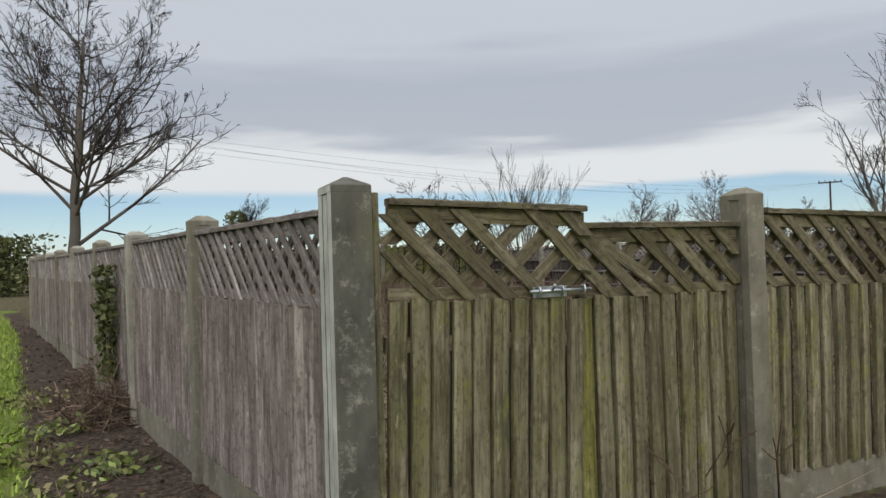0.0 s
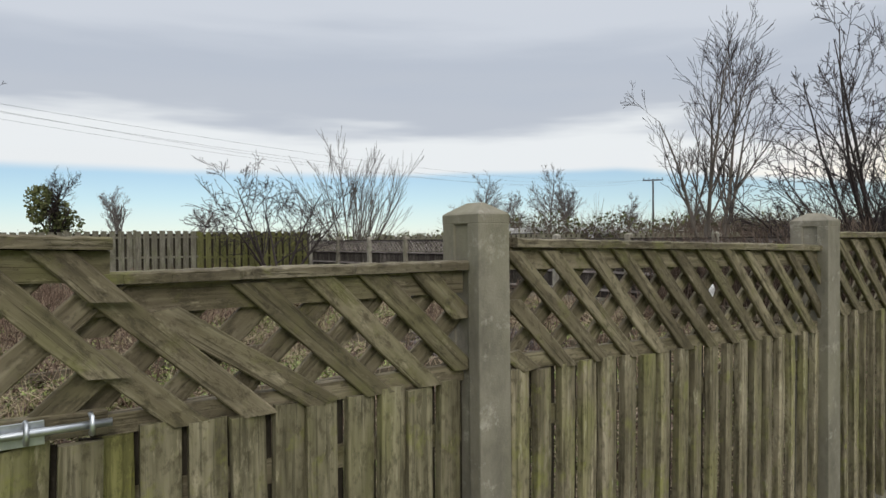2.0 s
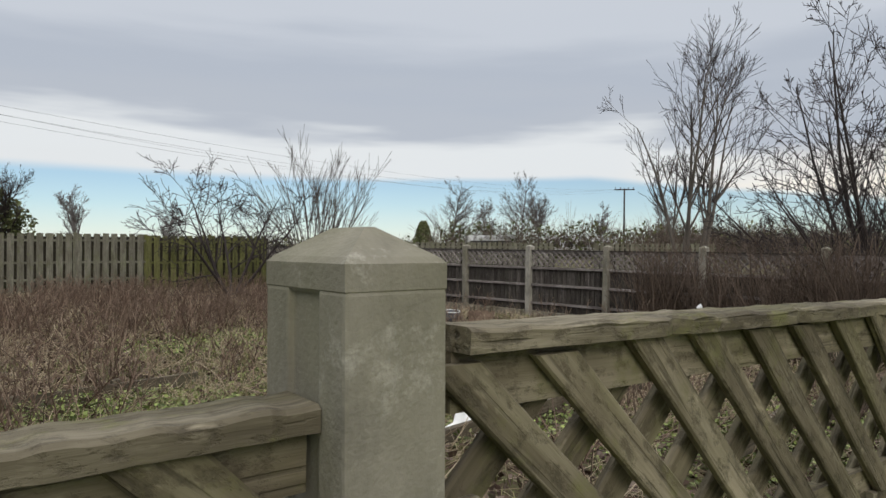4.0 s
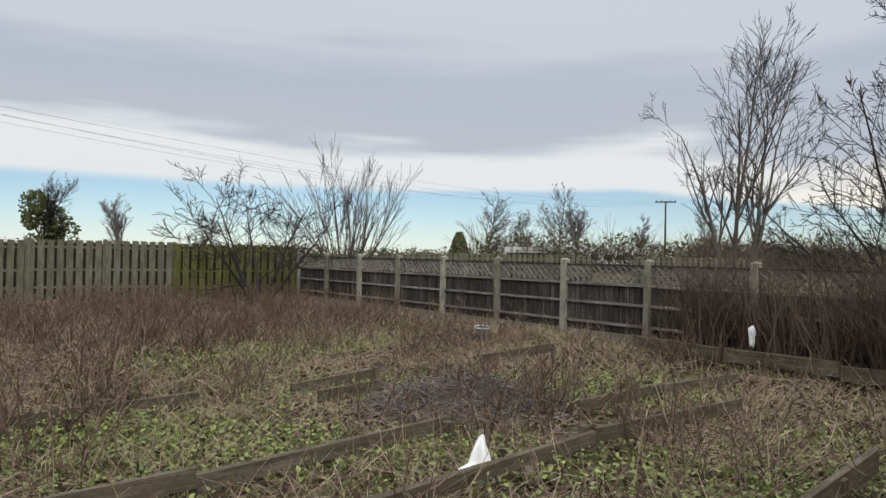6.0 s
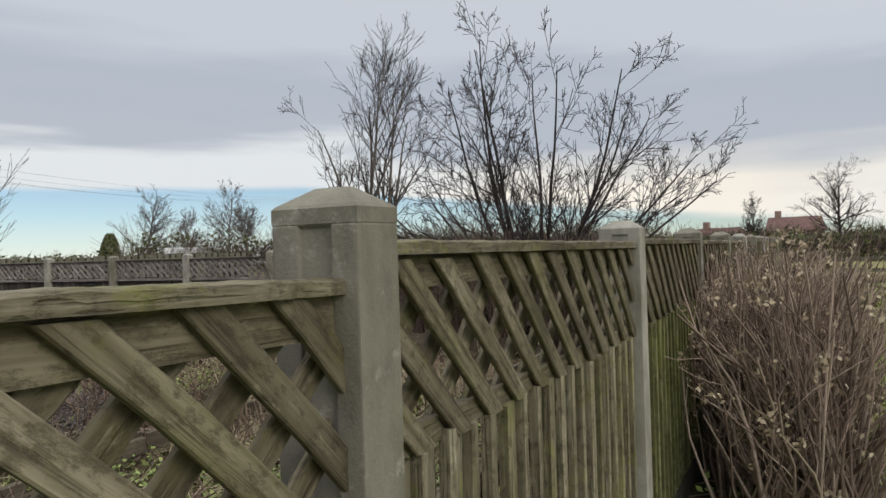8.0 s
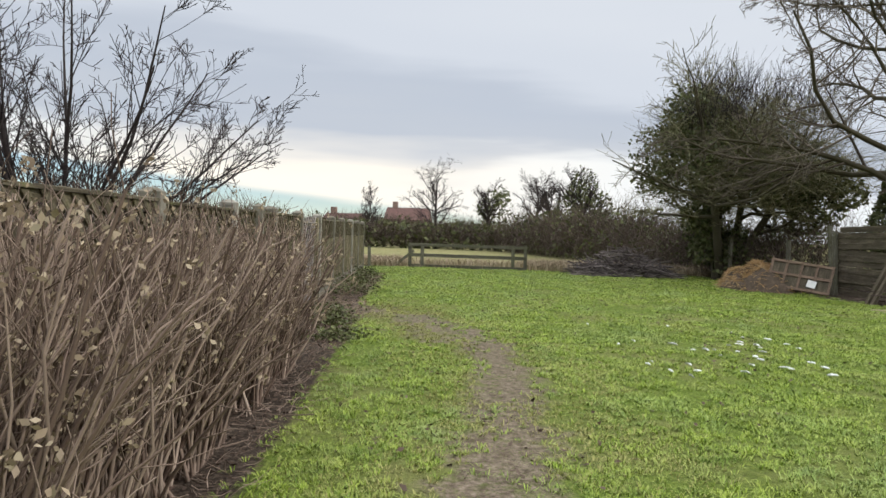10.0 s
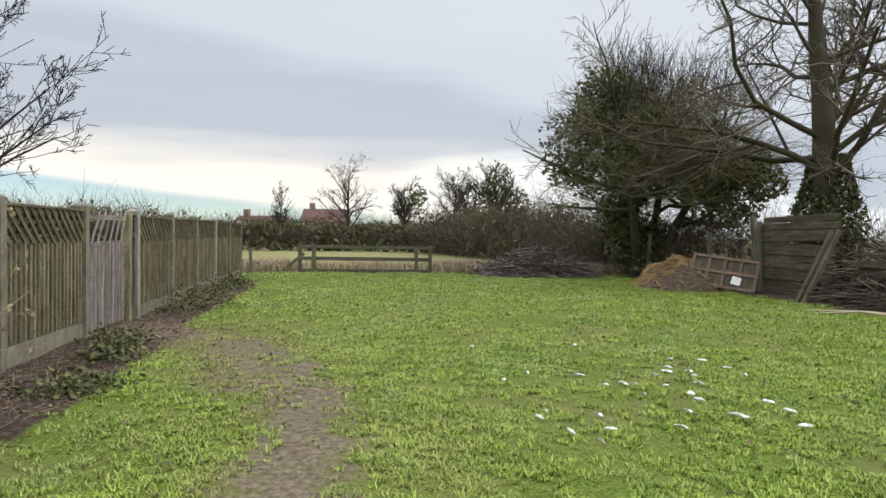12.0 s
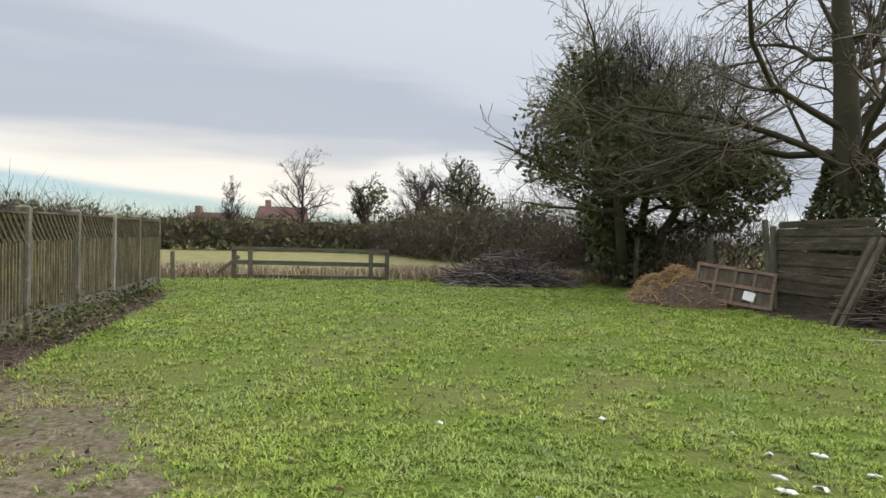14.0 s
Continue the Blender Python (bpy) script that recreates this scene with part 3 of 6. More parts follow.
def slide_bolt():
    ob = empty("slide_bolt", pose(1.28, 0.018, 1.135))
    piece("back_plate", bevelled(Shape().box((0, 0, -0.022), (0.16, 0.004, 0.022)).mesh("back_plate", GALVANISED), 0.001), ob)
    rod = Shape().tube([Vector((-0.02, -0.012, 0.004)), Vector((0.27, -0.012, 0.004))], [0.008, 0.008], 10, True)
    piece("rod", rod.mesh("rod", GALVANISED, True), ob)
    for x in (0.02, 0.13, 0.235):
        loop = Shape().tube([Vector((x, 0.001, -0.014)), Vector((x, -0.02, -0.012)), Vector((x, -0.026, 0.004)), Vector((x, -0.02, 0.02)), Vector((x, 0.001, 0.022))], [0.005] * 5, 6)
        piece("staple", loop.mesh("staple", GALVANISED, True), ob)
    knob = Shape().tube([Vector((0.08, -0.012, 0.004)), Vector((0.08, -0.035, 0.022)), Vector((0.08, -0.04, 0.03))], [0.006, 0.006, 0.008], 8, True)
    piece("knob", knob.mesh("knob", GALVANISED, True), ob)
    tagged(ob, "galvanised steel slide bolt shut across the gate", "bolt")


slide_bolt()
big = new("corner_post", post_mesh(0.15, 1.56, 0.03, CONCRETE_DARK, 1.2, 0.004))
# faces towards -x take the paler concrete that stands in for light there
big.data.materials.append(CONCRETE_LIT)
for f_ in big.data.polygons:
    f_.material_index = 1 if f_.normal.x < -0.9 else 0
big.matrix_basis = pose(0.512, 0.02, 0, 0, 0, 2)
tagged(big, "thick lichen-spotted concrete corner post with a pointed cap", "fence post")


def left_fence():
    variants = [fence_panel("fence_panel", PANEL_W, WOOD_MAUVE, s, gap=0.125, lattice_w=0.034) for s in (13, 14)]
    turn = math.degrees(math.atan2(LEFT_WAY.y, LEFT_WAY.x)) + 180
    for v in variants:
        tagged(v, "silver-grey closeboard fence panel with a fine trellis top", "fence panel", "side fence panels")
    for i in range(8):
        a = CORNER + LEFT_WAY * (PITCH * (i + 1))
        set_post(a, turn, 1 if i % 2 else 0)
        m = pose(a.x, a.y, 0.0, 0, 0, turn) @ pose(0.055, 0, 0.01 * (i % 2))
        if i < 2:
            variants[i].matrix_basis = m
        else:
            copy_thing(variants[i % 2], m)
        p = m.translation
        set_plank((p.x, p.y), turn)


left_fence()


def far_fence():
    way = (FAR_B - FAR_A).normalized()
    turn = math.degrees(math.atan2(way.y, way.x))
    variants = [fence_panel("fence_panel", PANEL_W, WOOD_DARK, s, gap=0.15, boards=16, back=True, lattice_w=0.036, top=1.47, boards_top=1.13) for s in (23, 24)]
    for v in variants:
        tagged(v, "dark brown closeboard fence panel showing its rails and trellis", "fence panel", "far fence panels")
    start = FAR_B - way * (PITCH * 11)
    for i in range(12):
        a = start + way * (PITCH * i)
        set_post(a, turn, 1 if i % 2 else 0)
        if i == 11:
            break
        m = pose(a.x, a.y, 0, 0, 0, turn + 180) @ pose(-0.055 - PANEL_W, 0, 0)
        if i < 2:
            variants[i].matrix_basis = m
        else:
            copy_thing(variants[i % 2], m)
        set_plank(m.translation, turn + 180)


far_fence()


def palisade(name, count, height, seed, mat=WOOD_PALE):
    """A bay of spaced upright boards on two rails, with a timber post."""
    rng = random.Random(seed)
    ob = empty(name)
    meshes = [board_mesh(0.172, height - 0.1, 0.02, mat, seed + i) for i in range(4)]
    for i in range(count):
        piece("board", meshes[rng.randrange(4)], ob, Matrix.Translation((i * 0.241, -0.03, 0.1 + rng.uniform(-0.01, 0.01))) @ pose(0, 0, 0, 0, rng.uniform(-0.4, 0.4), 0))
    for z in (0.45, 0.95, height - 0.2):
        me = Shape().box((-0.035, -0.03, 0), (0.035, 0.015, count * 0.241), jitter=0.002).mesh("rail", mat)
        piece("rail", me, ob, Matrix.Translation((0, 0, z)) @ pose(0, 0, 0, 0, 90, 0))
    # rear boards behind the gaps, coloured near-black for the shade there
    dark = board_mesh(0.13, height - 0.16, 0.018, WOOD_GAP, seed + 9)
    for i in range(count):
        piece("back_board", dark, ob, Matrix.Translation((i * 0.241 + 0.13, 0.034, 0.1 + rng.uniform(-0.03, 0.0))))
    me = bevelled(Shape().box((-0.05, -0.02, -0.1), (0.05, 0.08, height + 0.03)).mesh("post", mat), 0.008)
    piece("post", me, ob)
    return ob


def back_fence():
    end = Vector((-3.9, 22.6, 0))
    way = (end - FAR_B).normalized()
    turn = math.degrees(math.atan2(way.y, way.x)) + 180
    a = palisade("palisade_fence_bay", 8, 1.8, 41)
    tagged(a, "pale weathered palisade fence bay of spaced upright boards", "fence panel", "palisade fence bays")
    green = palisade("palisade_fence_bay", 8, 1.8, 45, WOOD_ALGAE)
    tagged(green, "algae-green palisade fence bay behind the apple tree", "fence panel", "palisade fence bays")
    for i in range(8):
        p = FAR_B + way * (0.08 + 1.93 * (i + 1))
        m = pose(p.x, p.y, (0.02, 0, 0.03)[i % 3], 0, random.uniform(-0.3, 0.3), turn)
        if i == 0:
            green.matrix_basis = m
        elif i == 2:
            a.matrix_basis = m
        else:
            copy_thing(green if i < 2 else a, m)


back_fence()


def side_gate():
    """The plain-boarded gate that fills one bay further along the front fence."""
    x = FRONT[7] + 0.06
    ob = empty("boarded_gate", pose(x, 0.055, 0.0))
    rng = random.Random(8)
    meshes = [board_mesh(0.128, 1.13 - 0.05, 0.016, WOOD_GREY, 90 + i) for i in range(3)]
    for i in range(11):
        piece("board", meshes[rng.randrange(3)], ob, pose(i * 0.122, 0, 0.05))
    for z in (0.25, 0.95):
        me = Shape().box((-0.05, 0.004, 0), (0.05, 0.04, 1.35)).mesh("ledge", WOOD_GREY)
        piece("ledge", me, ob, pose(0, 0, z, 0, 90, 0))
    # a fan of slats over the boards, under a plain top rail
    for i in range(6):
        me = slat_mesh(0.5, 0.05, 0.01, WOOD_GREY, 70 + i)
        piece("slat", me, ob, pose(0.12 + i * 0.21, -0.01, 1.09, 0, 38 - 2 * i, 0))
    me = Shape().box((-0.03, -0.02, 0), (0.03, 0.03, 1.36)).mesh("top_rail", WOOD_GREY)
    piece("top_rail", me, ob, pose(0, 0, 1.43, 0, 90, 0))
    tagged(ob, "silver-grey boarded garden gate, closed, in the long fence", "gate")
    st = new("gate_post", bevelled(Shape().box((x + 1.42, 0.0, -0.05), (x + 1.56, 0.12, 1.5)).mesh("gate_post", WOOD_FRONT), 0.008))
    tagged(st, "stout timber gate post beside the boarded gate", "gate post")
    narrow = fence_panel("narrow_fence_panel", PANEL_W - 1.58, WOOD_DARK, 61, boards=3, gap=0.13)
    narrow.matrix_basis = pose(x + 1.565, 0.07, 0)
    tagged(narrow, "narrow dark strip of closeboard fence beside the gate", "fence panel")


side_gate()


def rail_fence():
    """The post-and-rail barrier between lawn and field."""
    ob = empty("post_and_rail_fence", pose(29.55, -1.45, 0, 0, 0, -94.0))
    w = 4.28
    for x in (0.05, 0.5, w - 0.5, w - 0.05):
        h = 0.88 if x in (0.05, w - 0.05) else 0.78
        y = 0.06 if x in (0.05, w - 0.05) else -0.06
        me = bevelled(Shape().box((-0.06, -0.05, -0.1), (0.06, 0.05, h)).mesh("post", WOOD_PALE), 0.01)
        piece("post", me, ob, pose(x, y, 0, 0, random.uniform(-1, 1), 0))
    for z, h in ((0.83, 0.1), (0.45, 0.12), (0.06, 0.12)):
        me = Shape().box((-h / 2, -0.02, 0), (h / 2, 0.022, w), jitter=0.004).mesh("rail", WOOD_PALE)
        piece("rail", me, ob, pose(0, 0, z, 0, 90, 0))
    me = Shape().box((-0.05, -0.04, 0), (0.05, 0.04, 0.95)).mesh("brace", WOOD_PALE)
    piece("brace", me, ob, pose(-0.55, 0.06, 0.0, 0, 50, 0))
    tagged(ob, "weathered timber post and rail fence between lawn and field", "fence")


rail_fence()

# ---- plants ----
BARK_GREY = stalks("grey_bark", [(0.05, 0.042, 0.036), (0.11, 0.095, 0.08), (0.17, 0.15, 0.13)])
BARK_DARK = stalks("dark_bark", [(0.022, 0.018, 0.018), (0.045, 0.036, 0.034), (0.075, 0.062, 0.056)])
BARK_GREEN = stalks("algae_green_bark", [(0.045, 0.038, 0.025), (0.085, 0.074, 0.048), (0.135, 0.118, 0.08)])
BARK_BROWN = stalks("brown_twigs", [(0.08, 0.064, 0.048), (0.15, 0.125, 0.095), (0.23, 0.195, 0.15)])
# haze of distance is put into this paler grey, used beyond 75 m
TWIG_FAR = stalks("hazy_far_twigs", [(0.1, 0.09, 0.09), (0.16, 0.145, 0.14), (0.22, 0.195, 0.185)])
STEM_BROWN = stalks("brown_shrub_stems", [(0.075, 0.052, 0.04), (0.19, 0.135, 0.103), (0.44, 0.34, 0.27), (0.14, 0.095, 0.073)], patch_colour=(0.16, 0.115, 0.088))
STEM_RED = stalks("dead_dock_stems", [(0.045, 0.028, 0.02), (0.1, 0.06, 0.042), (0.3, 0.22, 0.16), (0.08, 0.054, 0.042), (0.2, 0.135, 0.095)], patch_colour=(0.13, 0.095, 0.07))
STEM_DUN = stalks("dun_shrub_stems", [(0.05, 0.036, 0.027), (0.11, 0.08, 0.06), (0.2, 0.15, 0.115), (0.085, 0.06, 0.045)])
TWIG_GREY = stalks("grey_cut_twigs", [(0.05, 0.041, 0.038), (0.12, 0.1, 0.094), (0.27, 0.23, 0.215), (0.085, 0.07, 0.064)], patch_colour=(0.11, 0.09, 0.083))
STRAW = stalks("dry_straw", [(0.15, 0.11, 0.07), (0.32, 0.25, 0.165), (0.5, 0.42, 0.3), (0.22, 0.165, 0.115)], patch_colour=(0.34, 0.27, 0.18))
GRASS = turf("grass_blades")
PLOT_GRASS = stalks("rank_grass", [(0.05, 0.06, 0.018), (0.14, 0.15, 0.05), (0.32, 0.28, 0.15), (0.09, 0.12, 0.025)])
TRODDEN = stalks("trodden_grass", [(0.16, 0.17, 0.05), (0.3, 0.3, 0.1), (0.42, 0.39, 0.17), (0.24, 0.28, 0.07)])
GREEN_WEED = stalks("green_weed_leaves", [(0.04, 0.055, 0.016), (0.11, 0.15, 0.04), (0.3, 0.36, 0.1), (0.17, 0.165, 0.08)], 0.6, 0.3, (0.15, 0.17, 0.06))
IVY = stalks("ivy_leaves", [(0.04, 0.048, 0.016), (0.08, 0.095, 0.03), (0.16, 0.175, 0.065), (0.115, 0.105, 0.05)], 0.6, 0.25)
OLIVE_TWIG = stalks("olive_lichened_twigs", [(0.1, 0.095, 0.05), (0.19, 0.175, 0.095), (0.27, 0.25, 0.15)])
HEDGE_TWIG = stalks("winter_hedge_twigs", [(0.055, 0.042, 0.035), (0.12, 0.092, 0.074), (0.21, 0.165, 0.13)])
DEAD_LEAF = stalks("fallen_leaves", [(0.05, 0.032, 0.024), (0.11, 0.075, 0.055), (0.19, 0.145, 0.115), (0.08, 0.05, 0.04)])


def unit(a):
    return a / np.maximum(np.linalg.norm(a, axis=-1, keepdims=True), 1e-9)


def tubes(name, P, R, sides, material, parent=None):
    """Many tapering stems of equal joint count in one mesh."""
    n, k, _ = P.shape
    d = np.empty_like(P)
    d[:, 1:-1] = P[:, 2:] - P[:, :-2]
    d[:, 0], d[:, -1] = P[:, 1] - P[:, 0], P[:, -1] - P[:, -2]
    d = unit(d)
    ref = np.where(np.abs(d[..., 2:3]) > 0.85, np.array([1.0, 0.1, 0.0]), np.array([0.05, 0.1, 1.0]))
    a = unit(np.cross(d, ref))
    b = np.cross(d, a)
    g = np.arange(sides) * 2 * np.pi / sides
    V = P[:, :, None, :] + (a[:, :, None, :] * np.cos(g)[None, None, :, None] + b[:, :, None, :] * np.sin(g)[None, None, :, None]) * R[:, :, None, None]
    base = (np.arange(n) * k * sides)[:, None, None] + (np.arange(k - 1) * sides)[None, :, None]
    s = np.arange(sides)[None, None, :]
    t = (s + 1) % sides
    F = np.stack([base + s, base + t, base + sides + t, base + sides + s], -1).reshape(-1, 4)
    ob = soup(name, V.reshape(-1, 3), F, material, parent)
    ob.data.polygons.foreach_set("use_smooth", [True] * len(ob.data.polygons))
    return ob


def leaves(name, C, size, material, parent=None, rng=None, flat=0.0):
    """Small pointed leaves, folded along the middle, at the points C."""
    n = len(C)
    d = unit(rng.normal(size=(n, 3)) * np.array([1, 1, 1 - flat]))
    e = unit(np.cross(d, rng.normal(size=(n, 3)) * np.array([1, 1, 0.2]) + np.array([0, 0, flat * 2])))
    s = (size * rng.uniform(0.6, 1.3, n))[:, None]
    up = np.cross(d, e)
    V = np.stack([C - d * s, C + e * s * 0.55 + up * s * 0.18, C + d * s, C - e * s * 0.55 + up * s * 0.18], 1)
    i = np.arange(n)[:, None] * 4
    return soup(name, V.reshape(-1, 3), i + np.arange(4)[None, :], material, parent)


def blades(name, C, h, w, material, rng, lean=0.5, parent=None):
    """Bent blades of grass standing on the points C."""
    n = len(C)
    g = rng.uniform(0, 2 * np.pi, n)
    side = np.stack([np.cos(g), np.sin(g), np.zeros(n)], -1)
    fwd = np.stack([-np.sin(g), np.cos(g), np.zeros(n)], -1)
    l = rng.uniform(0.1, 1.0, n)[:, None] * lean
    h = h[:, None]
    up = np.array([0, 0, 1.0])
    mid = C + up * h * 0.6 + fwd * h * l * 0.4
    tip = C + up * h * (1 - 0.35 * l) + fwd * h * l * 1.2
    w = w[:, None]
    V = np.stack([C - side * w, C + side * w, mid + side * w * 0.8, mid - side * w * 0.8, tip + side * w * 0.15, tip - side * w * 0.15], 1)
    i = np.arange(n)[:, None] * 6
    F = np.concatenate([i + np.array([[0, 1, 2, 3]]), i + np.array([[3, 2, 4, 5]])])
    return soup(name, V.reshape(-1, 3), F, material, parent)


def sprout(P, R, count, spread, ratio, up, wobble, rng, t0=0.25, thin=0.6, k=5, shrink=0.45):
    """The next order of branches on the stems P."""
    n, kp, _ = P.shape
    pi = np.repeat(np.arange(n), count)
    m = len(pi)
    t = rng.uniform(t0, 1.0, m) * (kp - 1)
    i0 = np.minimum(t.astype(int), kp - 2)
    f = (t - i0)[:, None]
    A, B = P[pi, i0], P[pi, i0 + 1]
    start = A + (B - A) * f
    tan = unit(B - A)
    rad = R[pi, i0] * (1 - f[:, 0]) + R[pi, i0 + 1] * f[:, 0]
    length = np.linalg.norm(np.diff(P, axis=1), axis=-1).sum(1)[pi] * ratio * (1 - shrink * t / (kp - 1)) * rng.uniform(0.6, 1.25, m)
    perp = unit(np.cross(tan, rng.normal(size=(m, 3))))
    ang = np.radians(spread * rng.uniform(0.6, 1.3, m))[:, None]
    d = unit(tan * np.cos(ang) + perp * np.sin(ang))
    Q = np.empty((m, k, 3))
    Q[:, 0] = start
    for j in range(1, k):
        d = unit(d + rng.normal(size=(m, 3)) * wobble + np.array([0, 0, up]))
        Q[:, j] = Q[:, j - 1] + d * (length / (k - 1))[:, None]
    r0 = np.minimum(rad * 0.85, rad * thin + 0.0)
    S = r0[:, None] * np.linspace(1, 0.35, k)[None, :]
    return Q, S


def bare_tree(name, base, height, trunk_r, bark, twig, seed, label, stems=1, stem_lean=8, fork=0.3, levels=((6, 45, 0.55, 0.05, 0.12), (6, 45, 0.5, 0.06, 0.16), (6, 42, 0.5, 0.05, 0.2)),
              min_r=0.004, trunk_up=0.1, group="", lean=(0, 0), thin=0.6, angles=()):
    """A leafless tree: stems, then orders of branches (count, angle, length ratio, lift, wander)."""
    rng = np.random.default_rng(seed)
    ob = empty(name, pose(base[0], base[1], 0))
    k = 8
    P, R = np.empty((stems, k, 3)), np.empty((stems, k))
    for s in range(stems):
        g = 2 * np.pi * (s + rng.uniform(-0.3, 0.3)) / stems
        a = np.radians(stem_lean * rng.uniform(0.5, 1.2) * (1 if stems < 6 or s % 3 else 0.35))
        if angles:
            a, g = np.radians(angles[s]), 2.4 * s + rng.uniform(-0.25, 0.25)
        d = np.array([np.cos(g) * np.sin(a) + lean[0], np.sin(g) * np.sin(a) + lean[1], np.cos(a)])
        p = np.array([np.cos(g), np.sin(g), 0]) * trunk_r * (0.8 if stems > 1 else 0.0) - np.array([0, 0, 0.05])
        L = height * (rng.uniform(0.72, 0.9) if stems > 1 else 0.8) * (1.08 - 0.42 * np.sin(a) if angles else 1.0)
        for j in range(k):
            P[s, j] = p
            d = unit(d + rng.normal(size=3) * 0.06 + np.array([0, 0, trunk_up * 0.3]))
            p = p + d * L / (k - 1)
        R[s] = trunk_r * np.linspace(1, 0.16, k) ** 0.9 * (1 if stems == 1 else 0.6)
        R[s, 0] *= 1.25
    for s in range(stems):
        tubes("trunk" if stems == 1 else "stem", P[s:s + 1], np.maximum(R[s:s + 1], min_r), 8, bark, ob)
    Q, S = P, R
    t0 = fork
    made = []
    for n, (count, angle, ratio, up, wob) in enumerate(levels):
        Q, S = sprout(Q, S, count, angle, ratio, up, wob, rng, t0, thin if n == 0 else 0.6, k=6 if n == 0 and len(Q) * count < 70 else 4)
        t0 = 0.15
        S = np.maximum(S, min_r)
        made.append((Q, S))
    if len(made[0][0]) < 70:
        for q, r_ in zip(*made[0]):
            tubes("limb", q[None], r_[None], 5, bark, ob)
        made_rest = made[1:]
    else:
        made_rest = made
    QQ, SS = np.concatenate([q for q, _ in made_rest]), np.concatenate([s for _, s in made_rest])
    tagged(tubes("crown", QQ, SS, 3, twig, ob), kind="stuff")
    tagged(ob, label, "tree", group)
    return ob, made[-1][0]


def clump_points(n, centre, radii, rng, shell=0.55, lumps=9):
    """Points in uneven clumps within an ellipsoid, with gaps between them."""
    c = rng.normal(size=(lumps, 3))
    c = unit(c) * rng.uniform(0.35, 0.85, lumps)[:, None]
    pick = rng.integers(0, lumps, n)
    d = unit(rng.normal(size=(n, 3)))
    r = (shell + (1 - shell) * rng.uniform(0, 1, n) ** 0.5) * rng.uniform(0.28, 0.5, lumps)[pick]
    return np.asarray(centre) + (c[pick] + d * r[:, None]) * np.asarray(radii)


def brush(n, centre_fn, length, r0, rng, k=5, up=0.8, wobble=0.16, spread=0.5):
    """Many upright wandering stems; centre_fn gives their feet."""
    P = np.empty((n, k, 3))
    P[:, 0] = centre_fn(n)
    d = unit(rng.normal(size=(n, 3)) * np.array([spread, spread, 0.1]) + np.array([0, 0, up]))
    L = length * rng.uniform(0.5, 1.15, n)
    for j in range(1, k):
        d = unit(d + rng.normal(size=(n, 3)) * wobble)
        P[:, j] = P[:, j - 1] + d * (L / (k - 1))[:, None]
    return P, (r0 * rng.uniform(0.6, 1.3, n))[:, None] * np.linspace(1, 0.35, k)[None, :]


# the tree by the end of the side fence
bare_tree("bare_tree", (-2.5, 17.6), 10.2, 0.17, BARK_GREY, BARK_DARK, 4, "large leafless spreading tree behind the side fence", fork=0.2,
          levels=((34, 58, 0.64, 0.1, 0.07), (9, 40, 0.5, 0.08, 0.1), (6, 38, 0.5, 0.07, 0.13), (3, 34, 0.6, 0.07, 0.14)), min_r=0.0065, thin=0.42)
# the many-stemmed tree and the cherry beyond the far fence
bare_tree("bare_tree", (19.7, 10.5), 7.5, 0.13, BARK_GREY, BARK_DARK, 8, "tall leafless tree with several upright grey stems", stems=5, stem_lean=15, fork=0.25,
          levels=((9, 30, 0.55, 0.12, 0.06), (6, 34, 0.58, 0.1, 0.12), (4, 36, 0.6, 0.07, 0.12)), min_r=0.0062)
bare_tree("cherry_tree", (16.6, 4.35), 7.0, 0.085, BARK_DARK, BARK_DARK, 15, "leafless spreading cherry tree with dark budded twigs", stems=20, fork=0.1,
          angles=tuple(5 + 61 * ((s * 7) % 20 / 19) ** 0.75 for s in range(20)), levels=((12, 38, 0.42, 0.06, 0.06), (6, 42, 0.5, 0.06, 0.08), (4, 45, 0.45, 0.05, 0.09)), min_r=0.0055, trunk_up=0.07, thin=0.5)
# the crooked apple tree inside the plot and the coppiced willow behind it
bare_tree("apple_tree", (9.2, 18.6), 4.3, 0.09, BARK_DARK, BARK_DARK, 19, "small crooked leafless apple tree in front of the palisade", stems=6, stem_lean=56, fork=0.25,
          levels=((7, 50, 0.68, 0.04, 0.16), (5, 48, 0.68, 0.05, 0.18), (4, 46, 0.65, 0.03, 0.2)), min_r=0.0075)
bare_tree("willow", (13.1, 20.8), 4.9, 0.06, BARK_GREY, BARK_GREY, 23, "bushy coppiced willow with long straight upright shoots", stems=16, stem_lean=36, fork=0.15,
          levels=((6, 20, 0.62, 0.06, 0.05), (5, 20, 0.6, 0.05, 0.06)), min_r=0.0065)


def far_tree(az, dist, height, seed, label, width=40, ivy=0, levels=None, eye=(2.9, 0.1), r=0.2, name="far_tree"):
    x, y = eye[0] + math.sin(radians(az)) * dist, eye[1] + math.cos(radians(az)) * dist
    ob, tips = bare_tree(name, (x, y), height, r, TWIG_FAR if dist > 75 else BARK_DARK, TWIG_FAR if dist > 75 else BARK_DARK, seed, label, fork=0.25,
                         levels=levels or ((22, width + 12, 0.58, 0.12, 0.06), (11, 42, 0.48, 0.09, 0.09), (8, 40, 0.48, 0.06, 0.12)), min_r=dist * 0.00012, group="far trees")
    if ivy:
        rng = np.random.default_rng(seed + 1)
        leaves("ivy", clump_points(ivy, (0, 0, height * 0.45), (height * 0.3, height * 0.3, height * 0.42), rng), 0.16 * dist / 60, IVY, ob, rng)
    return ob


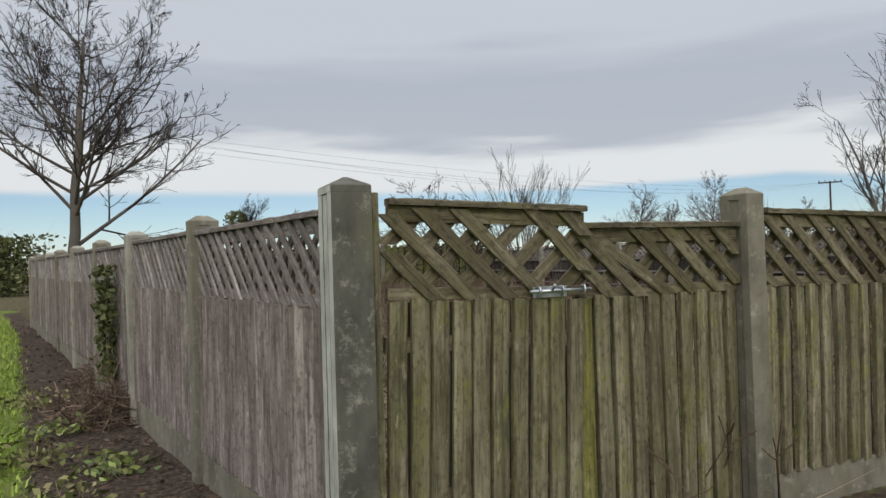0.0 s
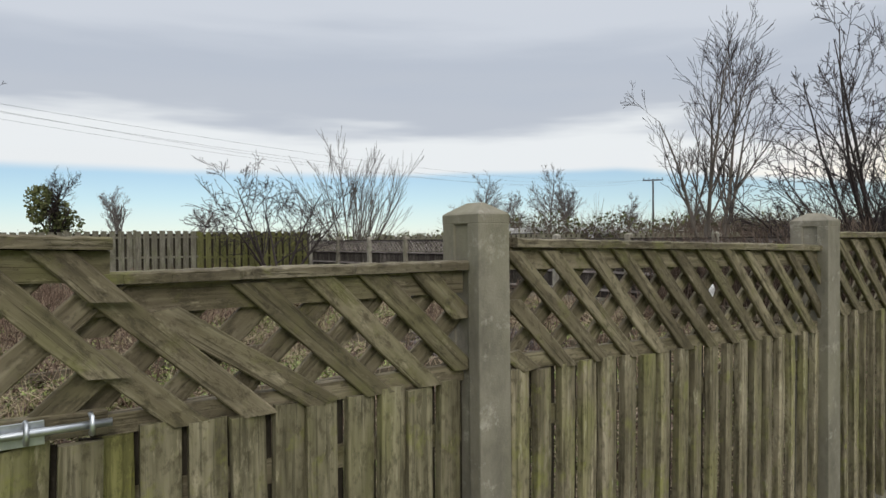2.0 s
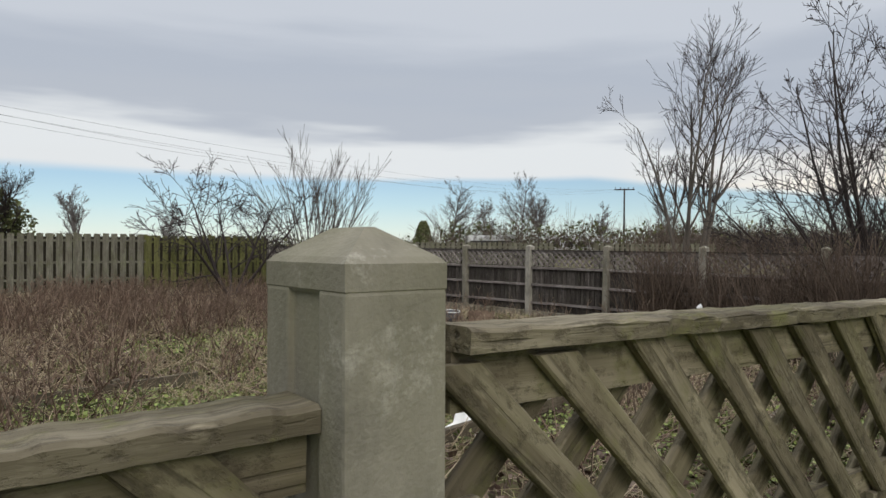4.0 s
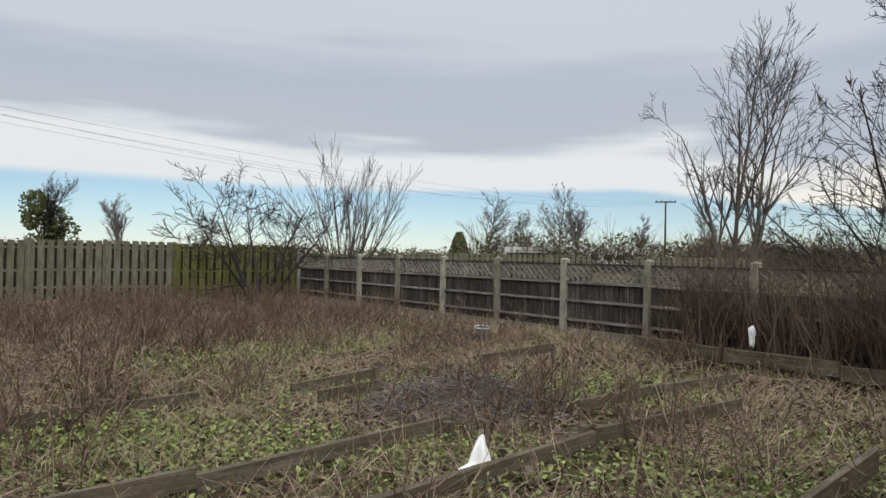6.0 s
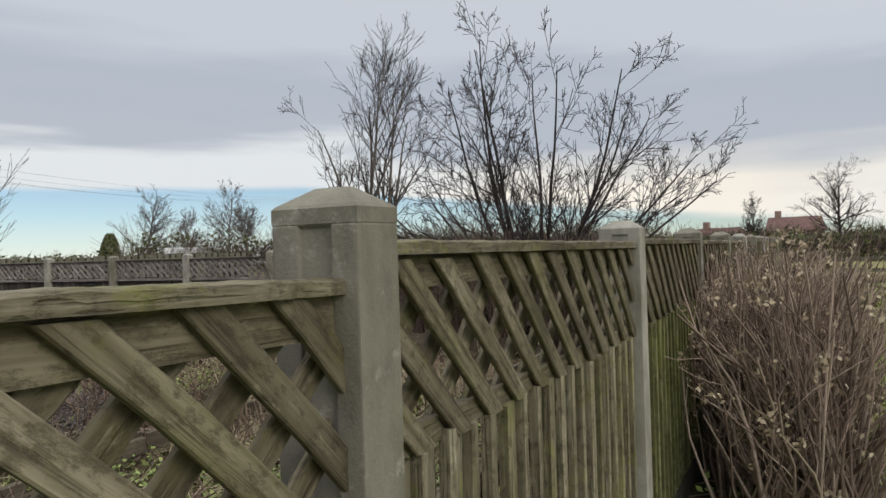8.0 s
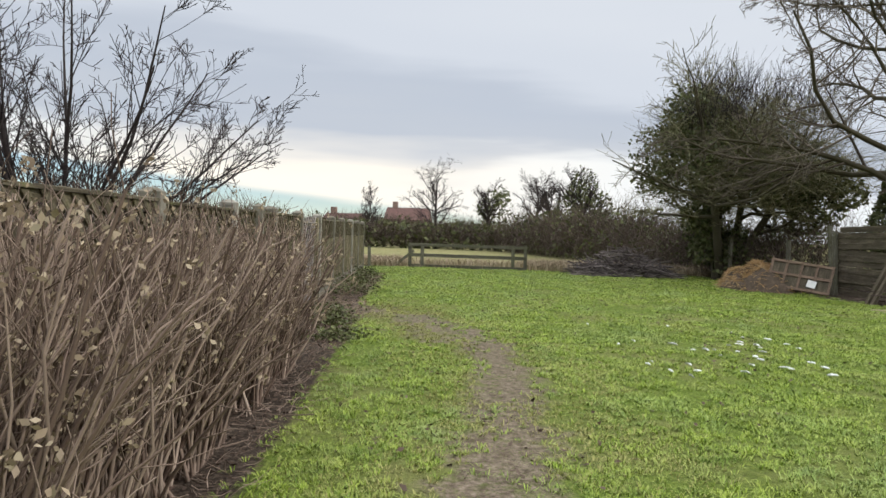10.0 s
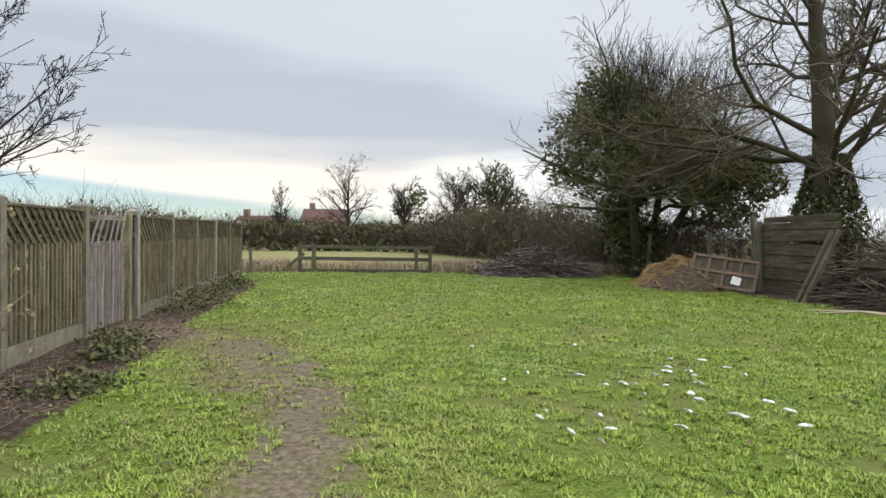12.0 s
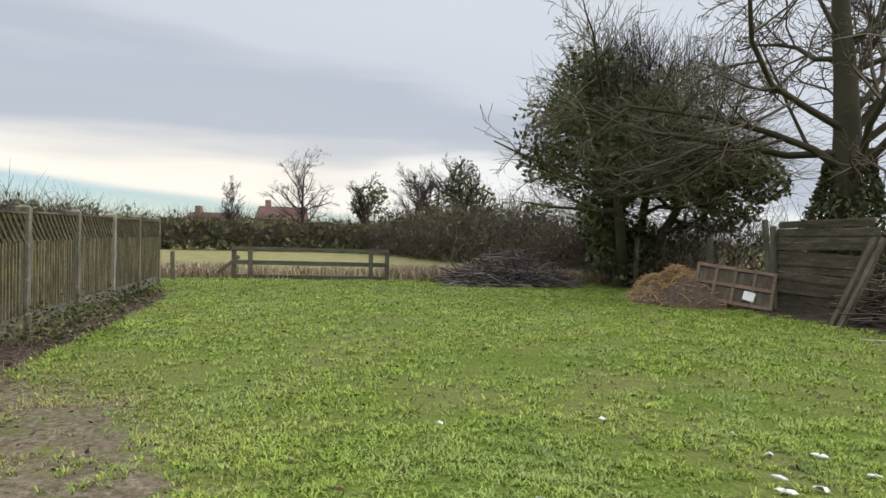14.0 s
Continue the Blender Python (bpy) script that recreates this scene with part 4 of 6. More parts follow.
far_tree(3.6, 62, 7.6, 31, "dark ivy-covered tree far behind the palisade", ivy=2500)
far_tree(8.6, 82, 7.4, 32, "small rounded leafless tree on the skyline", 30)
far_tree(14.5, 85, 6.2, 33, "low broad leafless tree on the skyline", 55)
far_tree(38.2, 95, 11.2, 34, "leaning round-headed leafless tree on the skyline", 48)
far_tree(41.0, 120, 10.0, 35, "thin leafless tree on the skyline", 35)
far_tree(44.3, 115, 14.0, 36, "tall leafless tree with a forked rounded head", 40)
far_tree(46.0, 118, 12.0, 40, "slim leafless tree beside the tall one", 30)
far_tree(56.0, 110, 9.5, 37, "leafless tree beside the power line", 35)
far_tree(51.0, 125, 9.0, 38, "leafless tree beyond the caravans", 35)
rngc = np.random.default_rng(77)
con = empty("conifer", pose(2.9 + 80 * math.sin(radians(35.9)), 0.1 + 80 * math.cos(radians(35.9)), 0))
tubes("trunk", np.array([[[0, 0, 0], [0, 0, 2], [0, 0, 4.0]]], dtype=float), np.array([[0.15, 0.1, 0.03]]), 6, BARK_DARK, con)
cz = rngc.uniform(0.4, 4.4, 2600)
cg = rngc.uniform(0, 6.3, 2600)
cr = (4.6 - cz) ** 0.6 * 0.62 * rngc.uniform(0.5, 1.0, 2600) + 0.1
leaves("crown", np.stack([np.cos(cg) * cr, np.sin(cg) * cr, cz], -1), 0.16, IVY, con, rngc)
tagged(con, "small dark evergreen conifer in the far garden", "tree")

# trees past the field, seen along the lawn
FIELD_EYE = (8.35, -3.15)
far_tree(90.2, 54, 7.4, 51, "leafless tree with dark seed clusters above the field hedge", 50, eye=FIELD_EYE, r=0.16, levels=((20, 54, 0.62, 0.07, 0.1), (10, 46, 0.55, 0.05, 0.14), (9, 50, 0.42, 0.03, 0.2)))
far_tree(95.0, 60, 6.6, 52, "leafless tree with an ivied trunk by the hedge", 42, eye=FIELD_EYE, ivy=700)
far_tree(98.8, 58, 7.0, 53, "leafless tree above the hedgerow", 42, eye=FIELD_EYE)
far_tree(84.2, 70, 6.0, 54, "slender pale birch behind the field hedge", 22, eye=FIELD_EYE, r=0.1)
far_tree(101.5, 48, 6.2, 55, "leafless tree rising from the hedgerow", 45, eye=FIELD_EYE)
far_tree(103.5, 40, 6.0, 56, "ivy-clad tree in the hedgerow", 45, eye=FIELD_EYE, ivy=2600)

# the ivy tree and the big tree on the boundary
ivy_tree, ivy_tips = bare_tree("ivy_tree", (28.2, -12.5), 7.6, 0.28, BARK_GREEN, OLIVE_TWIG, 61, "broad tree smothered in dark ivy with twigs breaking through", stems=5, stem_lean=26, fork=0.3,
                               levels=((11, 55, 0.62, 0.05, 0.16), (8, 50, 0.55, 0.03, 0.2), (7, 45, 0.6, 0.03, 0.22)), min_r=0.008)
rngi = np.random.default_rng(62)
cl = np.concatenate([clump_points(11000, (0.1, 0.7, 4.4), (2.6, 2.9, 2.1), rngi, 0.3, 34), clump_points(6500, (-0.4, -2.3, 3.2), (1.7, 1.8, 1.4), rngi, 0.4, 16), clump_points(3000, (0, 0.4, 1.5), (1.3, 1.5, 1.5), rngi, 0.4, 10)])
leaves("ivy", cl[cl[:, 2] > 0.1], 0.085, IVY, ivy_tree, rngi)
P, R = brush(4600, lambda n: clump_points(n, (-0.5, -0.2, 3.7), (3.4, 3.8, 2.6), rngi, 0.5, 40), 1.5, 0.0085, rngi, up=0.3, spread=0.9)
tagged(tubes("outer_twig_mass", P, R, 3, OLIVE_TWIG, ivy_tree), kind="stuff")
P, R = brush(1100, lambda n: clump_points(n, (0.1, 0.4, 5.7), (2.9, 3.3, 1.1), rngi), 1.6, 0.009, rngi, up=0.9, spread=0.5)
tagged(tubes("top_twig_mass", P, R, 3, BARK_DARK, ivy_tree), kind="stuff")

oak, oak_tips = bare_tree("big_tree", (23.0, -14.95), 11.0, 0.4, BARK_GREEN, BARK_BROWN, 66, "big leafless tree with a thick ivied mossy trunk", fork=0.3,
                          levels=((30, 62, 0.68, 0.03, 0.17), (10, 46, 0.5, 0.02, 0.16), (8, 42, 0.5, 0.0, 0.18), (3, 40, 0.6, -0.02, 0.18)), min_r=0.0075, thin=0.32)
rngo = np.random.default_rng(67)
oz = rngo.uniform(0, 3.4, 5200)
og = rngo.uniform(0, 6.3, 5200)
orad = 0.42 + 0.5 * np.exp(-((oz - 1.6) / 1.1) ** 2) * rngo.uniform(0.2, 1, 5200)
P, R = brush(420, lambda n: np.stack([rngo.normal(size=n) * 0.22, rngo.normal(size=n) * 0.22, rngo.uniform(1.0, 9.0, n)], -1), 0.9, 0.009, rngo, k=4, up=0.25, spread=1.0)
tagged(tubes("trunk_shoot_mass", P, R, 3, BARK_BROWN, oak), kind="stuff")
leaves("ivy", np.stack([np.cos(og) * orad, np.sin(og) * orad, oz], -1), 0.07, IVY, oak, rngo)


def hedge(name, line, height, depth, twigs, leafy, seed, label, mat=HEDGE_TWIG, leaf=IVY, size=0.09, r=0.008, bumps=0.35):
    """A winter hedgerow: a thicket of twigs with leafy clumps, along a line on the ground."""
    rng = np.random.default_rng(seed)
    line = np.asarray(line, dtype=float)
    seg = np.linalg.norm(np.diff(line, axis=0), axis=1)
    cum = np.concatenate([[0], np.cumsum(seg)])

    def feet(n):
        s = rng.uniform(0, cum[-1], n)
        i = np.minimum(np.searchsorted(cum, s, side="right") - 1, len(seg) - 1)
        p = line[i] + (line[i + 1] - line[i]) * ((s - cum[i]) / seg[i])[:, None]
        q = np.zeros((n, 3))
        q[:, :2] = p + rng.normal(size=(n, 2)) * depth * 0.45
        return q

    def tall(q):
        return height * (1 - bumps + bumps * 2 * np.array([noise.noise(Vector((a[0] * 0.35, a[1] * 0.35, seed))) * 0.5 + 0.5 for a in q]))

    ob = empty(name)
    P, R = brush(twigs, feet, 1.0, r, rng, k=3, up=0.75, wobble=0.22, spread=0.6)
    h = tall(P[:, 0])
    lift = rng.uniform(0, 0.6, twigs) * h
    P = P[:, :1] + (P - P[:, :1]) * (h * rng.uniform(0.35, 0.8, twigs))[:, None, None] + np.array([0, 0, 1.0]) * lift[:, None, None]
    tagged(tubes("twig_mass", P, R, 3, mat, ob), kind="stuff")
    if leafy:
        q = feet(leafy)
        q[:, 2] = rng.uniform(0.02, 0.85, leafy) * tall(q)
        leaves("foliage", q, size, leaf, ob, rng)
    return tagged(ob, label, "hedge")


hedge("field_hedge", [(53, 22), (55, 8), (56, -4), (54, -9)], 2.35, 1.4, 8000, 3600, 71, "low clipped dark winter hedge across the field", size=0.2, r=0.014, bumps=0.15)
hedge("hedgerow", [(54, -9), (44, -11), (36, -13.2)], 2.9, 2.2, 8000, 4500, 72, "tall leafless hedgerow with ivy along the field", size=0.12, r=0.011)
hedge("hedgerow", [(36, -12.6), (31.5, -13.2), (27, -14.2)], 2.3, 1.9, 5200, 2600, 73, "dense brown bramble thicket under the boundary trees", size=0.07)
hedge("hedgerow", [(27, -14.4), (22, -15.6), (15, -16.5), (4, -17)], 2.0, 1.6, 5200, 3000, 74, "tangled bramble hedge behind the broken fence", size=0.07)
hedge("field_hedge", [(130, 75), (95, 35), (90, 16)], 4.2, 3.0, 3000, 1600, 76, "dark far hedge beyond the neighbouring plots", size=0.3, r=0.03)
hedge("field_hedge", [(50, 62), (66, 46), (74, 34)], 4.6, 3.0, 4200, 2600, 75, "brown far hedge beside the caravans", size=0.22, r=0.022, bumps=0.4)
hedge("field_hedge", [(-60, 150), (20, 165), (90, 140), (150, 95)], 3.6, 4.0, 3600, 4200, 77, "low dark hedge line on the horizon", size=0.45, r=0.05, bumps=0.4)
hedge("field_hedge", [(60, 40), (63, 25), (58, 11)], 3.6, 3.0, 5200, 900, 79, "tall brown hedge and scrub beyond the neighbouring plots", size=0.2, r=0.02, bumps=0.45)
hedge("garden_scrub", [(100, 18), (97, 4), (96, -12)], 3.3, 4.0, 4200, 1500, 83, "dark garden scrub in front of the distant houses", size=0.25, r=0.03, bumps=0.5)
hedge("laurel", [(-6.6, 36.0), (-10, 37.5), (-15, 38)], 3.6, 1.6, 500, 11000, 78, "dark green evergreen laurel hedge past the side fence", size=0.13, bumps=0.15)


def shrub_row(name, x0, x1, y0, y1, height, count, seed, label, mat=STEM_BROWN, tops=0, lean=0.3, r=0.006, crown_count=16):
    rng = np.random.default_rng(seed)
    ob = empty(name)
    k_ = crown_count
    crowns = np.stack([rng.uniform(x0, x1, k_), rng.uniform(y0, y1, k_), np.zeros(k_)], -1)

    def feet(n):
        p = crowns[rng.integers(0, k_, n)] + rng.normal(size=(n, 3)) * np.array([0.13, 0.1, 0])
        p[:, 1] = np.clip(p[:, 1], min(y0, y1) - 0.05, max(y0, y1) + 0.05)
        return p

    P, R = brush(count, feet, height, r, rng, k=6, up=1.0, wobble=0.15, spread=lean)
    if name == "dried_shrub":
        P[:, :, 1] = np.minimum(P[:, :, 1], -0.04)
    tagged(tubes("stem_mass", P, R, 4, mat, ob), kind="stuff")
    Q, S = sprout(P, R, 5, 36, 0.3, 0.1, 0.16, rng, 0.4, k=4)
    if name == "dried_shrub":
        Q[:, :, 1] = np.minimum(Q[:, :, 1], -0.035)
    tagged(tubes("twig_mass", Q, np.maximum(S, 0.0016), 3, mat, ob), kind="stuff")
    if tops:
        tips = Q[rng.choice(len(Q), tops), -1]
        C = np.repeat(tips, 7, 0) + rng.normal(size=(tops * 7, 3)) * 0.016
        tagged(leaves("dried_flower_mass", C, 0.016, STRAW, ob, rng), kind="stuff")
    return tagged(ob, label, "shrub")


shrub_row("dried_shrub", 6.85, 11.6, -0.68, -0.2, 1.28, 1500, 81, "leafless brown shrub with dried flower heads against the fence", tops=1500, lean=0.11, r=0.0105, crown_count=40)
shrub_row("hazel_row", 11.75, 12.25, 0.6, 6.9, 1.6, 1500, 82, "tangled brown leafless shrub row before the far fence", STEM_DUN, lean=0.13, r=0.0085, crown_count=40)

# ---- lawn, weeds and litter ----
rng = np.random.default_rng(90)


def scatter(n, x0, x1, y0, y1):
    return rng.uniform(x0, x1, n), rng.uniform(y0, y1, n)


def on_ground(x, y):
    return np.stack([x, y, ground_height(x, y) - 0.004], -1)


def lumpy(x, y, s, o=0.0):
    return np.sin(x * s + 1.7 * np.sin(y * s * 0.8 + o)) * np.cos(y * s * 1.13 + 1.3 * np.sin(x * s * 0.7 + o))


def tufted(name, x, y, per, h, w, material, spread=0.03, lean=1.3):
    """Grass in tufts: blades that fan out from common feet."""
    n = len(x)
    tall = rng.uniform(0.65, 1.3, n)
    i = np.repeat(np.arange(n), per)
    g, m = rng.uniform(0, 2 * np.pi, n * per), n * per
    out = rng.uniform(0.15, 1.0, m)
    far = 1 + 0.045 * np.maximum(x[i] - 8, 0)
    fwd = np.stack([np.cos(g), np.sin(g), np.zeros(m)], -1)
    side = np.stack([-np.sin(g), np.cos(g), np.zeros(m)], -1)
    C = on_ground(x[i], y[i]) + fwd * (spread * out * rng.uniform(0.3, 1.2, m))[:, None]
    hh = (h * tall[i] * rng.uniform(0.6, 1.2, m))[:, None]
    ww = (w * rng.uniform(0.7, 1.3, m) * far)[:, None]
    up, l = np.array([0, 0, 1.0]), (out * lean)[:, None]
    mid = C + up * hh * 0.62 + fwd * hh * l * 0.4
    tip = C + up * hh * np.maximum(1 - 0.36 * l, 0.3) + fwd * hh * l * 0.9
    V = np.stack([C - side * ww, C + side * ww, mid + side * ww * 0.75, mid - side * ww * 0.75, tip], 1)
    k = np.arange(m)[:, None] * 5
    F = np.concatenate([k + np.array([[0, 1, 2]]), k + np.array([[0, 2, 3]]), k + np.array([[3, 2, 4]])])
    return soup(name, V.reshape(-1, 3), F, material)


def lawn_feet(n, x0, x1, y0, y1):
    x, y = scatter(n, x0, x1, y0, y1)
    bare = step(np.minimum(near_line(x, y, TRACK), near_line(x, y, WORN) - 0.25) + 0.32 * lumpy(x, y, 2.6) + 0.25 * lumpy(x, y, 8.0, 2), 0.08, 0.7)
    chance = (1 - ground_soil(x, y)) * (0.05 + 0.95 * bare) * np.clip(0.62 + 0.3 * lumpy(x, y, 0.75, 2) + 0.3 * lumpy(x, y, 1.6) + 0.5 * lumpy(x, y, 6.0, 1) + 0.25 * lumpy(x, y, 13.0, 4), 0.1, 1)
    ok = rng.uniform(0, 1, n) < chance
    return x[ok], y[ok]


x, y = lawn_feet(50000, 3, 15, -7.5, 0)
lawn = tufted("lawn_grass", x, y, 8, 0.042, 0.0029, GRASS, 0.035, 1.9)
tagged(lawn, "short bright green winter lawn grass, tufted, patchy and trodden", "grass", kind="stuff")
for bounds, count in (((-6, 3, -10, 0), 26000), ((3, 8, -12.2, -7.5), 9000)):
    x, y = lawn_feet(count, *bounds)
    lawn = tufted("outer_lawn_grass", x, y, 4, 0.045, 0.0034, GRASS, 0.05, 1.9)
    tagged(lawn, "short green lawn grass before the garden gate", "grass", kind="stuff")
x, y = scatter(26000, 4, 17.5, -4.2, -0.2)
near = near_line(x, y, TRACK) + 0.3 * lumpy(x, y, 2.2, 3)
ok = (rng.uniform(0, 1, len(x)) < (1 - ground_soil(x, y)) * step(near, 0.1, 0.4) * (1 - step(near, 0.6, 1.25)) * 0.55)
lawn = tufted("track_edge_grass", x[ok], y[ok], 6, 0.036, 0.0028, TRODDEN, 0.035, 2.1)
tagged(lawn, "thin yellowed grass trodden flat beside the track", "grass", kind="stuff")
x, y = lawn_feet(62000, 15, 30, -12.2, 0)
lawn = tufted("far_lawn_grass", x, y, 5, 0.045, 0.0035, GRASS, 0.05, 1.9)
tagged(lawn, "bright green lawn grass towards the field, in soft tufts", "grass", kind="stuff")
x, y = lawn_feet(14000, 8, 15, -12.2, -7.5)
lawn = tufted("side_lawn_grass", x, y, 6, 0.045, 0.003, GRASS, 0.04, 1.9)
tagged(lawn, "bright green lawn grass towards the broken fence", "grass", kind="stuff")
x, y = scatter(45000, -7, 0.4, -1, 18)
clear = rng.uniform(0, 1, len(x)) < (1 - ground_soil(x, y)) * (1 - plot_inside(x, y))
x, y = x[clear], y[clear]
tagged(blades("bed_side_grass", on_ground(x, y), rng.uniform(0.04, 0.09, len(x)), rng.uniform(0.004, 0.008, len(x)), GRASS, rng, 1.0), "bright green lawn grass along the side fence bed", "grass", kind="stuff")
# brown leaves and bare crumbs lying in the turf
x, y = scatter(9000, 6, 29, -12, -0.8)
keep = rng.uniform(0, 1, len(x)) < 0.35 + 0.5 * lumpy(x, y, 1.1, 5)
p = on_ground(x[keep], y[keep])
p[:, 2] += rng.uniform(0.008, 0.035, len(p))
tagged(leaves("turf_leaves", p, 0.024, DEAD_LEAF, None, rng, 0.7), "scattered brown leaves lying in the lawn", "leaves", kind="stuff")
# straw-coloured tussocks at the edge of the field
x, y = scatter(26000, 29.3, 33, -13, 2)
keep = rng.uniform(0, 1, len(x)) < np.where(y < -6, 1.0, np.where(y > -1.3, 0.9, 0.22))
x, y = x[keep], y[keep]
tagged(blades("field_edge_grass", on_ground(x, y), rng.uniform(0.12, 0.45, len(x)), rng.uniform(0.006, 0.012, len(x)), STRAW, rng, 0.9), "tall dry grass at the edge of the field", "grass", kind="stuff")


def plot_scatter(n, x0=0.6, x1=12.4, y0=0.2, y1=21):
    x, y = scatter(n, x0, x1, y0, y1)
    ok = (plot_inside(x, y) > 0.9) & (x < 13.0 - 0.078 * y)
    return x[ok], y[ok]


# dead dock and willowherb in tufts, thickest towards the back
cx, cy = plot_scatter(1250)
ok = rng.uniform(0, 1, len(cx)) < np.clip((cy - 5.0) / 8, 0.26, 1) * (0.55 + 0.5 * lumpy(cx, cy, 0.8, 1)) * np.clip((13 - cx) / 4, 0.35, 1)
tufts = on_ground(cx[ok], cy[ok])
feet_ = np.repeat(tufts, 15, 0) + rng.normal(size=(len(tufts) * 15, 3)) * np.array([0.16, 0.16, 0])
P, R = brush(len(feet_), lambda n: feet_, 0.66, 0.0062, rng, k=4, up=1.0, wobble=0.16, spread=0.4)
dead = tubes("dead_weed_stems", P, R * 1.2, 3, STEM_RED)
tagged(dead, "reddish brown dead dock and willowherb stems", "weeds", kind="stuff")
Q, S = sprout(P, R, 3, 38, 0.35, 0.1, 0.2, rng, 0.35, k=3)
tagged(tubes("dead_weed_twigs", Q, np.maximum(S, 0.004), 3, STEM_RED), "fine brown side shoots and seed heads of dead weeds", "weeds", kind="stuff")
# bleached straw lying in all directions, in wisps
cx, cy = plot_scatter(7500)
ok = rng.uniform(0, 1, len(cx)) < (0.5 + 0.45 * lumpy(cx, cy, 1.3, 4)) * np.clip((20 - cy) / 9, 0.4, 1)
wisps = on_ground(cx[ok], cy[ok])
feet_ = np.repeat(wisps, 9, 0) + rng.normal(size=(len(wisps) * 9, 3)) * np.array([0.09, 0.09, 0])
P, R = brush(len(feet_), lambda n: feet_, 0.42, 0.0042, rng, k=3, up=0.34, wobble=0.35, spread=1.0)
P[:, :, 2] = np.abs(P[:, :, 2]) * 0.9
tagged(tubes("dry_straw", P, R, 3, STRAW), "bleached dry grass and straw lying over the old beds", "dry grass", kind="stuff")
# dark rotting leaves and stalks between them
x, y = plot_scatter(42000)
p = on_ground(x, y)
p[:, 2] += rng.uniform(0.0, 0.07, len(p))
tagged(leaves("rotting_leaves", p, 0.045, DEAD_LEAF, None, rng, 0.5), "dark rotting leaves and stalks on the soil", "leaves", kind="stuff")
# bleached upright stalks and long sticks standing out of the weeds
x, y = plot_scatter(1500)
ok = rng.uniform(0, 1, len(x)) < 0.35 + 0.5 * lumpy(x, y, 1.1, 2)
p = on_ground(x[ok], y[ok])
P, R = brush(len(p), lambda n: p, 0.62, 0.0058, rng, k=4, up=0.7, wobble=0.12, spread=0.65)
tagged(tubes("pale_stalks", P, R, 3, STRAW), "pale dry stalks standing among the weeds", "weeds", kind="stuff")
# tufts of pale grass between the beds
x, y = plot_scatter(16000, y1=17)
ok = rng.uniform(0, 1, len(x)) < np.clip(0.4 + 0.6 * lumpy(x, y, 1.0, 6), 0, 1)
tagged(tufted("plot_grass", x[ok], y[ok], 6, 0.13, 0.0035, PLOT_GRASS, 0.05, 1.2), "tufts of olive and straw-coloured grass on the old beds", "grass", kind="stuff")
# green ground weeds in patches
x, y = plot_scatter(170000, y1=13)
ok = rng.uniform(0, 1, len(x)) < np.clip(0.02 + 0.75 * lumpy(x, y, 0.85, 3) + 0.9 * np.exp(-((x - 3.6) ** 2 + (y - 5.6) ** 2) / 4.5) + 0.8 * np.exp(-((x - 7.6) ** 2 + (y - 10.7) ** 2) / 2.0), 0, 1) * np.clip((15 - y) / 6, 0, 1)
p = on_ground(x[ok], y[ok])
p[:, 2] += rng.uniform(0.01, 0.13, len(p))
tagged(leaves("green_weeds", p, 0.024, GREEN_WEED, None, rng, 0.4), "low green nettles and weeds among the beds", "weeds", kind="stuff")
# grassy fringe at the foot of the far fences
x, y = plot_scatter(16000, y0=8)
w = FAR_A.x - 0.078 * y
ok = (w - x < 0.7) | (y > 20)
tagged(blades("fence_foot_grass", on_ground(x[ok], y[ok]), rng.uniform(0.1, 0.32, ok.sum()), rng.uniform(0.004, 0.008, ok.sum()), STRAW, rng, 0.8), "dry grass fringe along the foot of the far fences", "grass", kind="stuff")
# leaf litter on the beds outside the fences
x, y = scatter(60000, -5, 27, -1.4, 19)
ok = (rng.uniform(0, 1, len(x)) < ground_soil(x, y) * 0.9) & (plot_inside(x, y) < 0.3)
p = on_ground(x[ok], y[ok])
p[:, 2] += rng.uniform(0.003, 0.03, len(p))
tagged(leaves("leaf_litter", p, 0.026, DEAD_LEAF, None, rng, 0.75), "dark brown fallen leaves on the bare bed", "leaves", kind="stuff")
x, y = scatter(14000, 6.5, 27, -1.3, -0.05)
ok = rng.uniform(0, 1, len(x)) < ground_soil(x, y) * 0.55
p = on_ground(x[ok], y[ok])
P, R = brush(len(p), lambda n: p, 0.16, 0.003, rng, k=3, up=0.15, wobble=0.3, spread=1.0)
P[:, :, 2] = np.abs(P[:, :, 2])
tagged(tubes("bed_twigs", P, R, 3, STEM_BROWN), "broken twigs and stalks on the bed", "twigs", kind="stuff")


def leafy_plant(name, at, size, count, seed, label, mat=GREEN_WEED, leaf=0.03, tall=0.5):
    r = np.random.default_rng(seed)
    ob = empty(name, pose(at[0], at[1], 0))
    P, R = brush(30, lambda n: r.normal(size=(n, 3)) * np.array([size * 0.25, size * 0.25, 0]), tall, 0.004, r, up=0.8, spread=0.7)
    tagged(tubes("stem_mass", P, R, 3, STEM_BROWN, ob), kind="stuff")
    c = P[r.integers(0, 30, count), r.integers(1, 5, count)] + r.normal(size=(count, 3)) * np.array([size, size, tall * 0.4]) * 0.18
    c[:, 2] = np.abs(c[:, 2]) + 0.01
    leaves("foliage", c, leaf, mat, ob, r, 0.4)
    return tagged(ob, label, "plant")


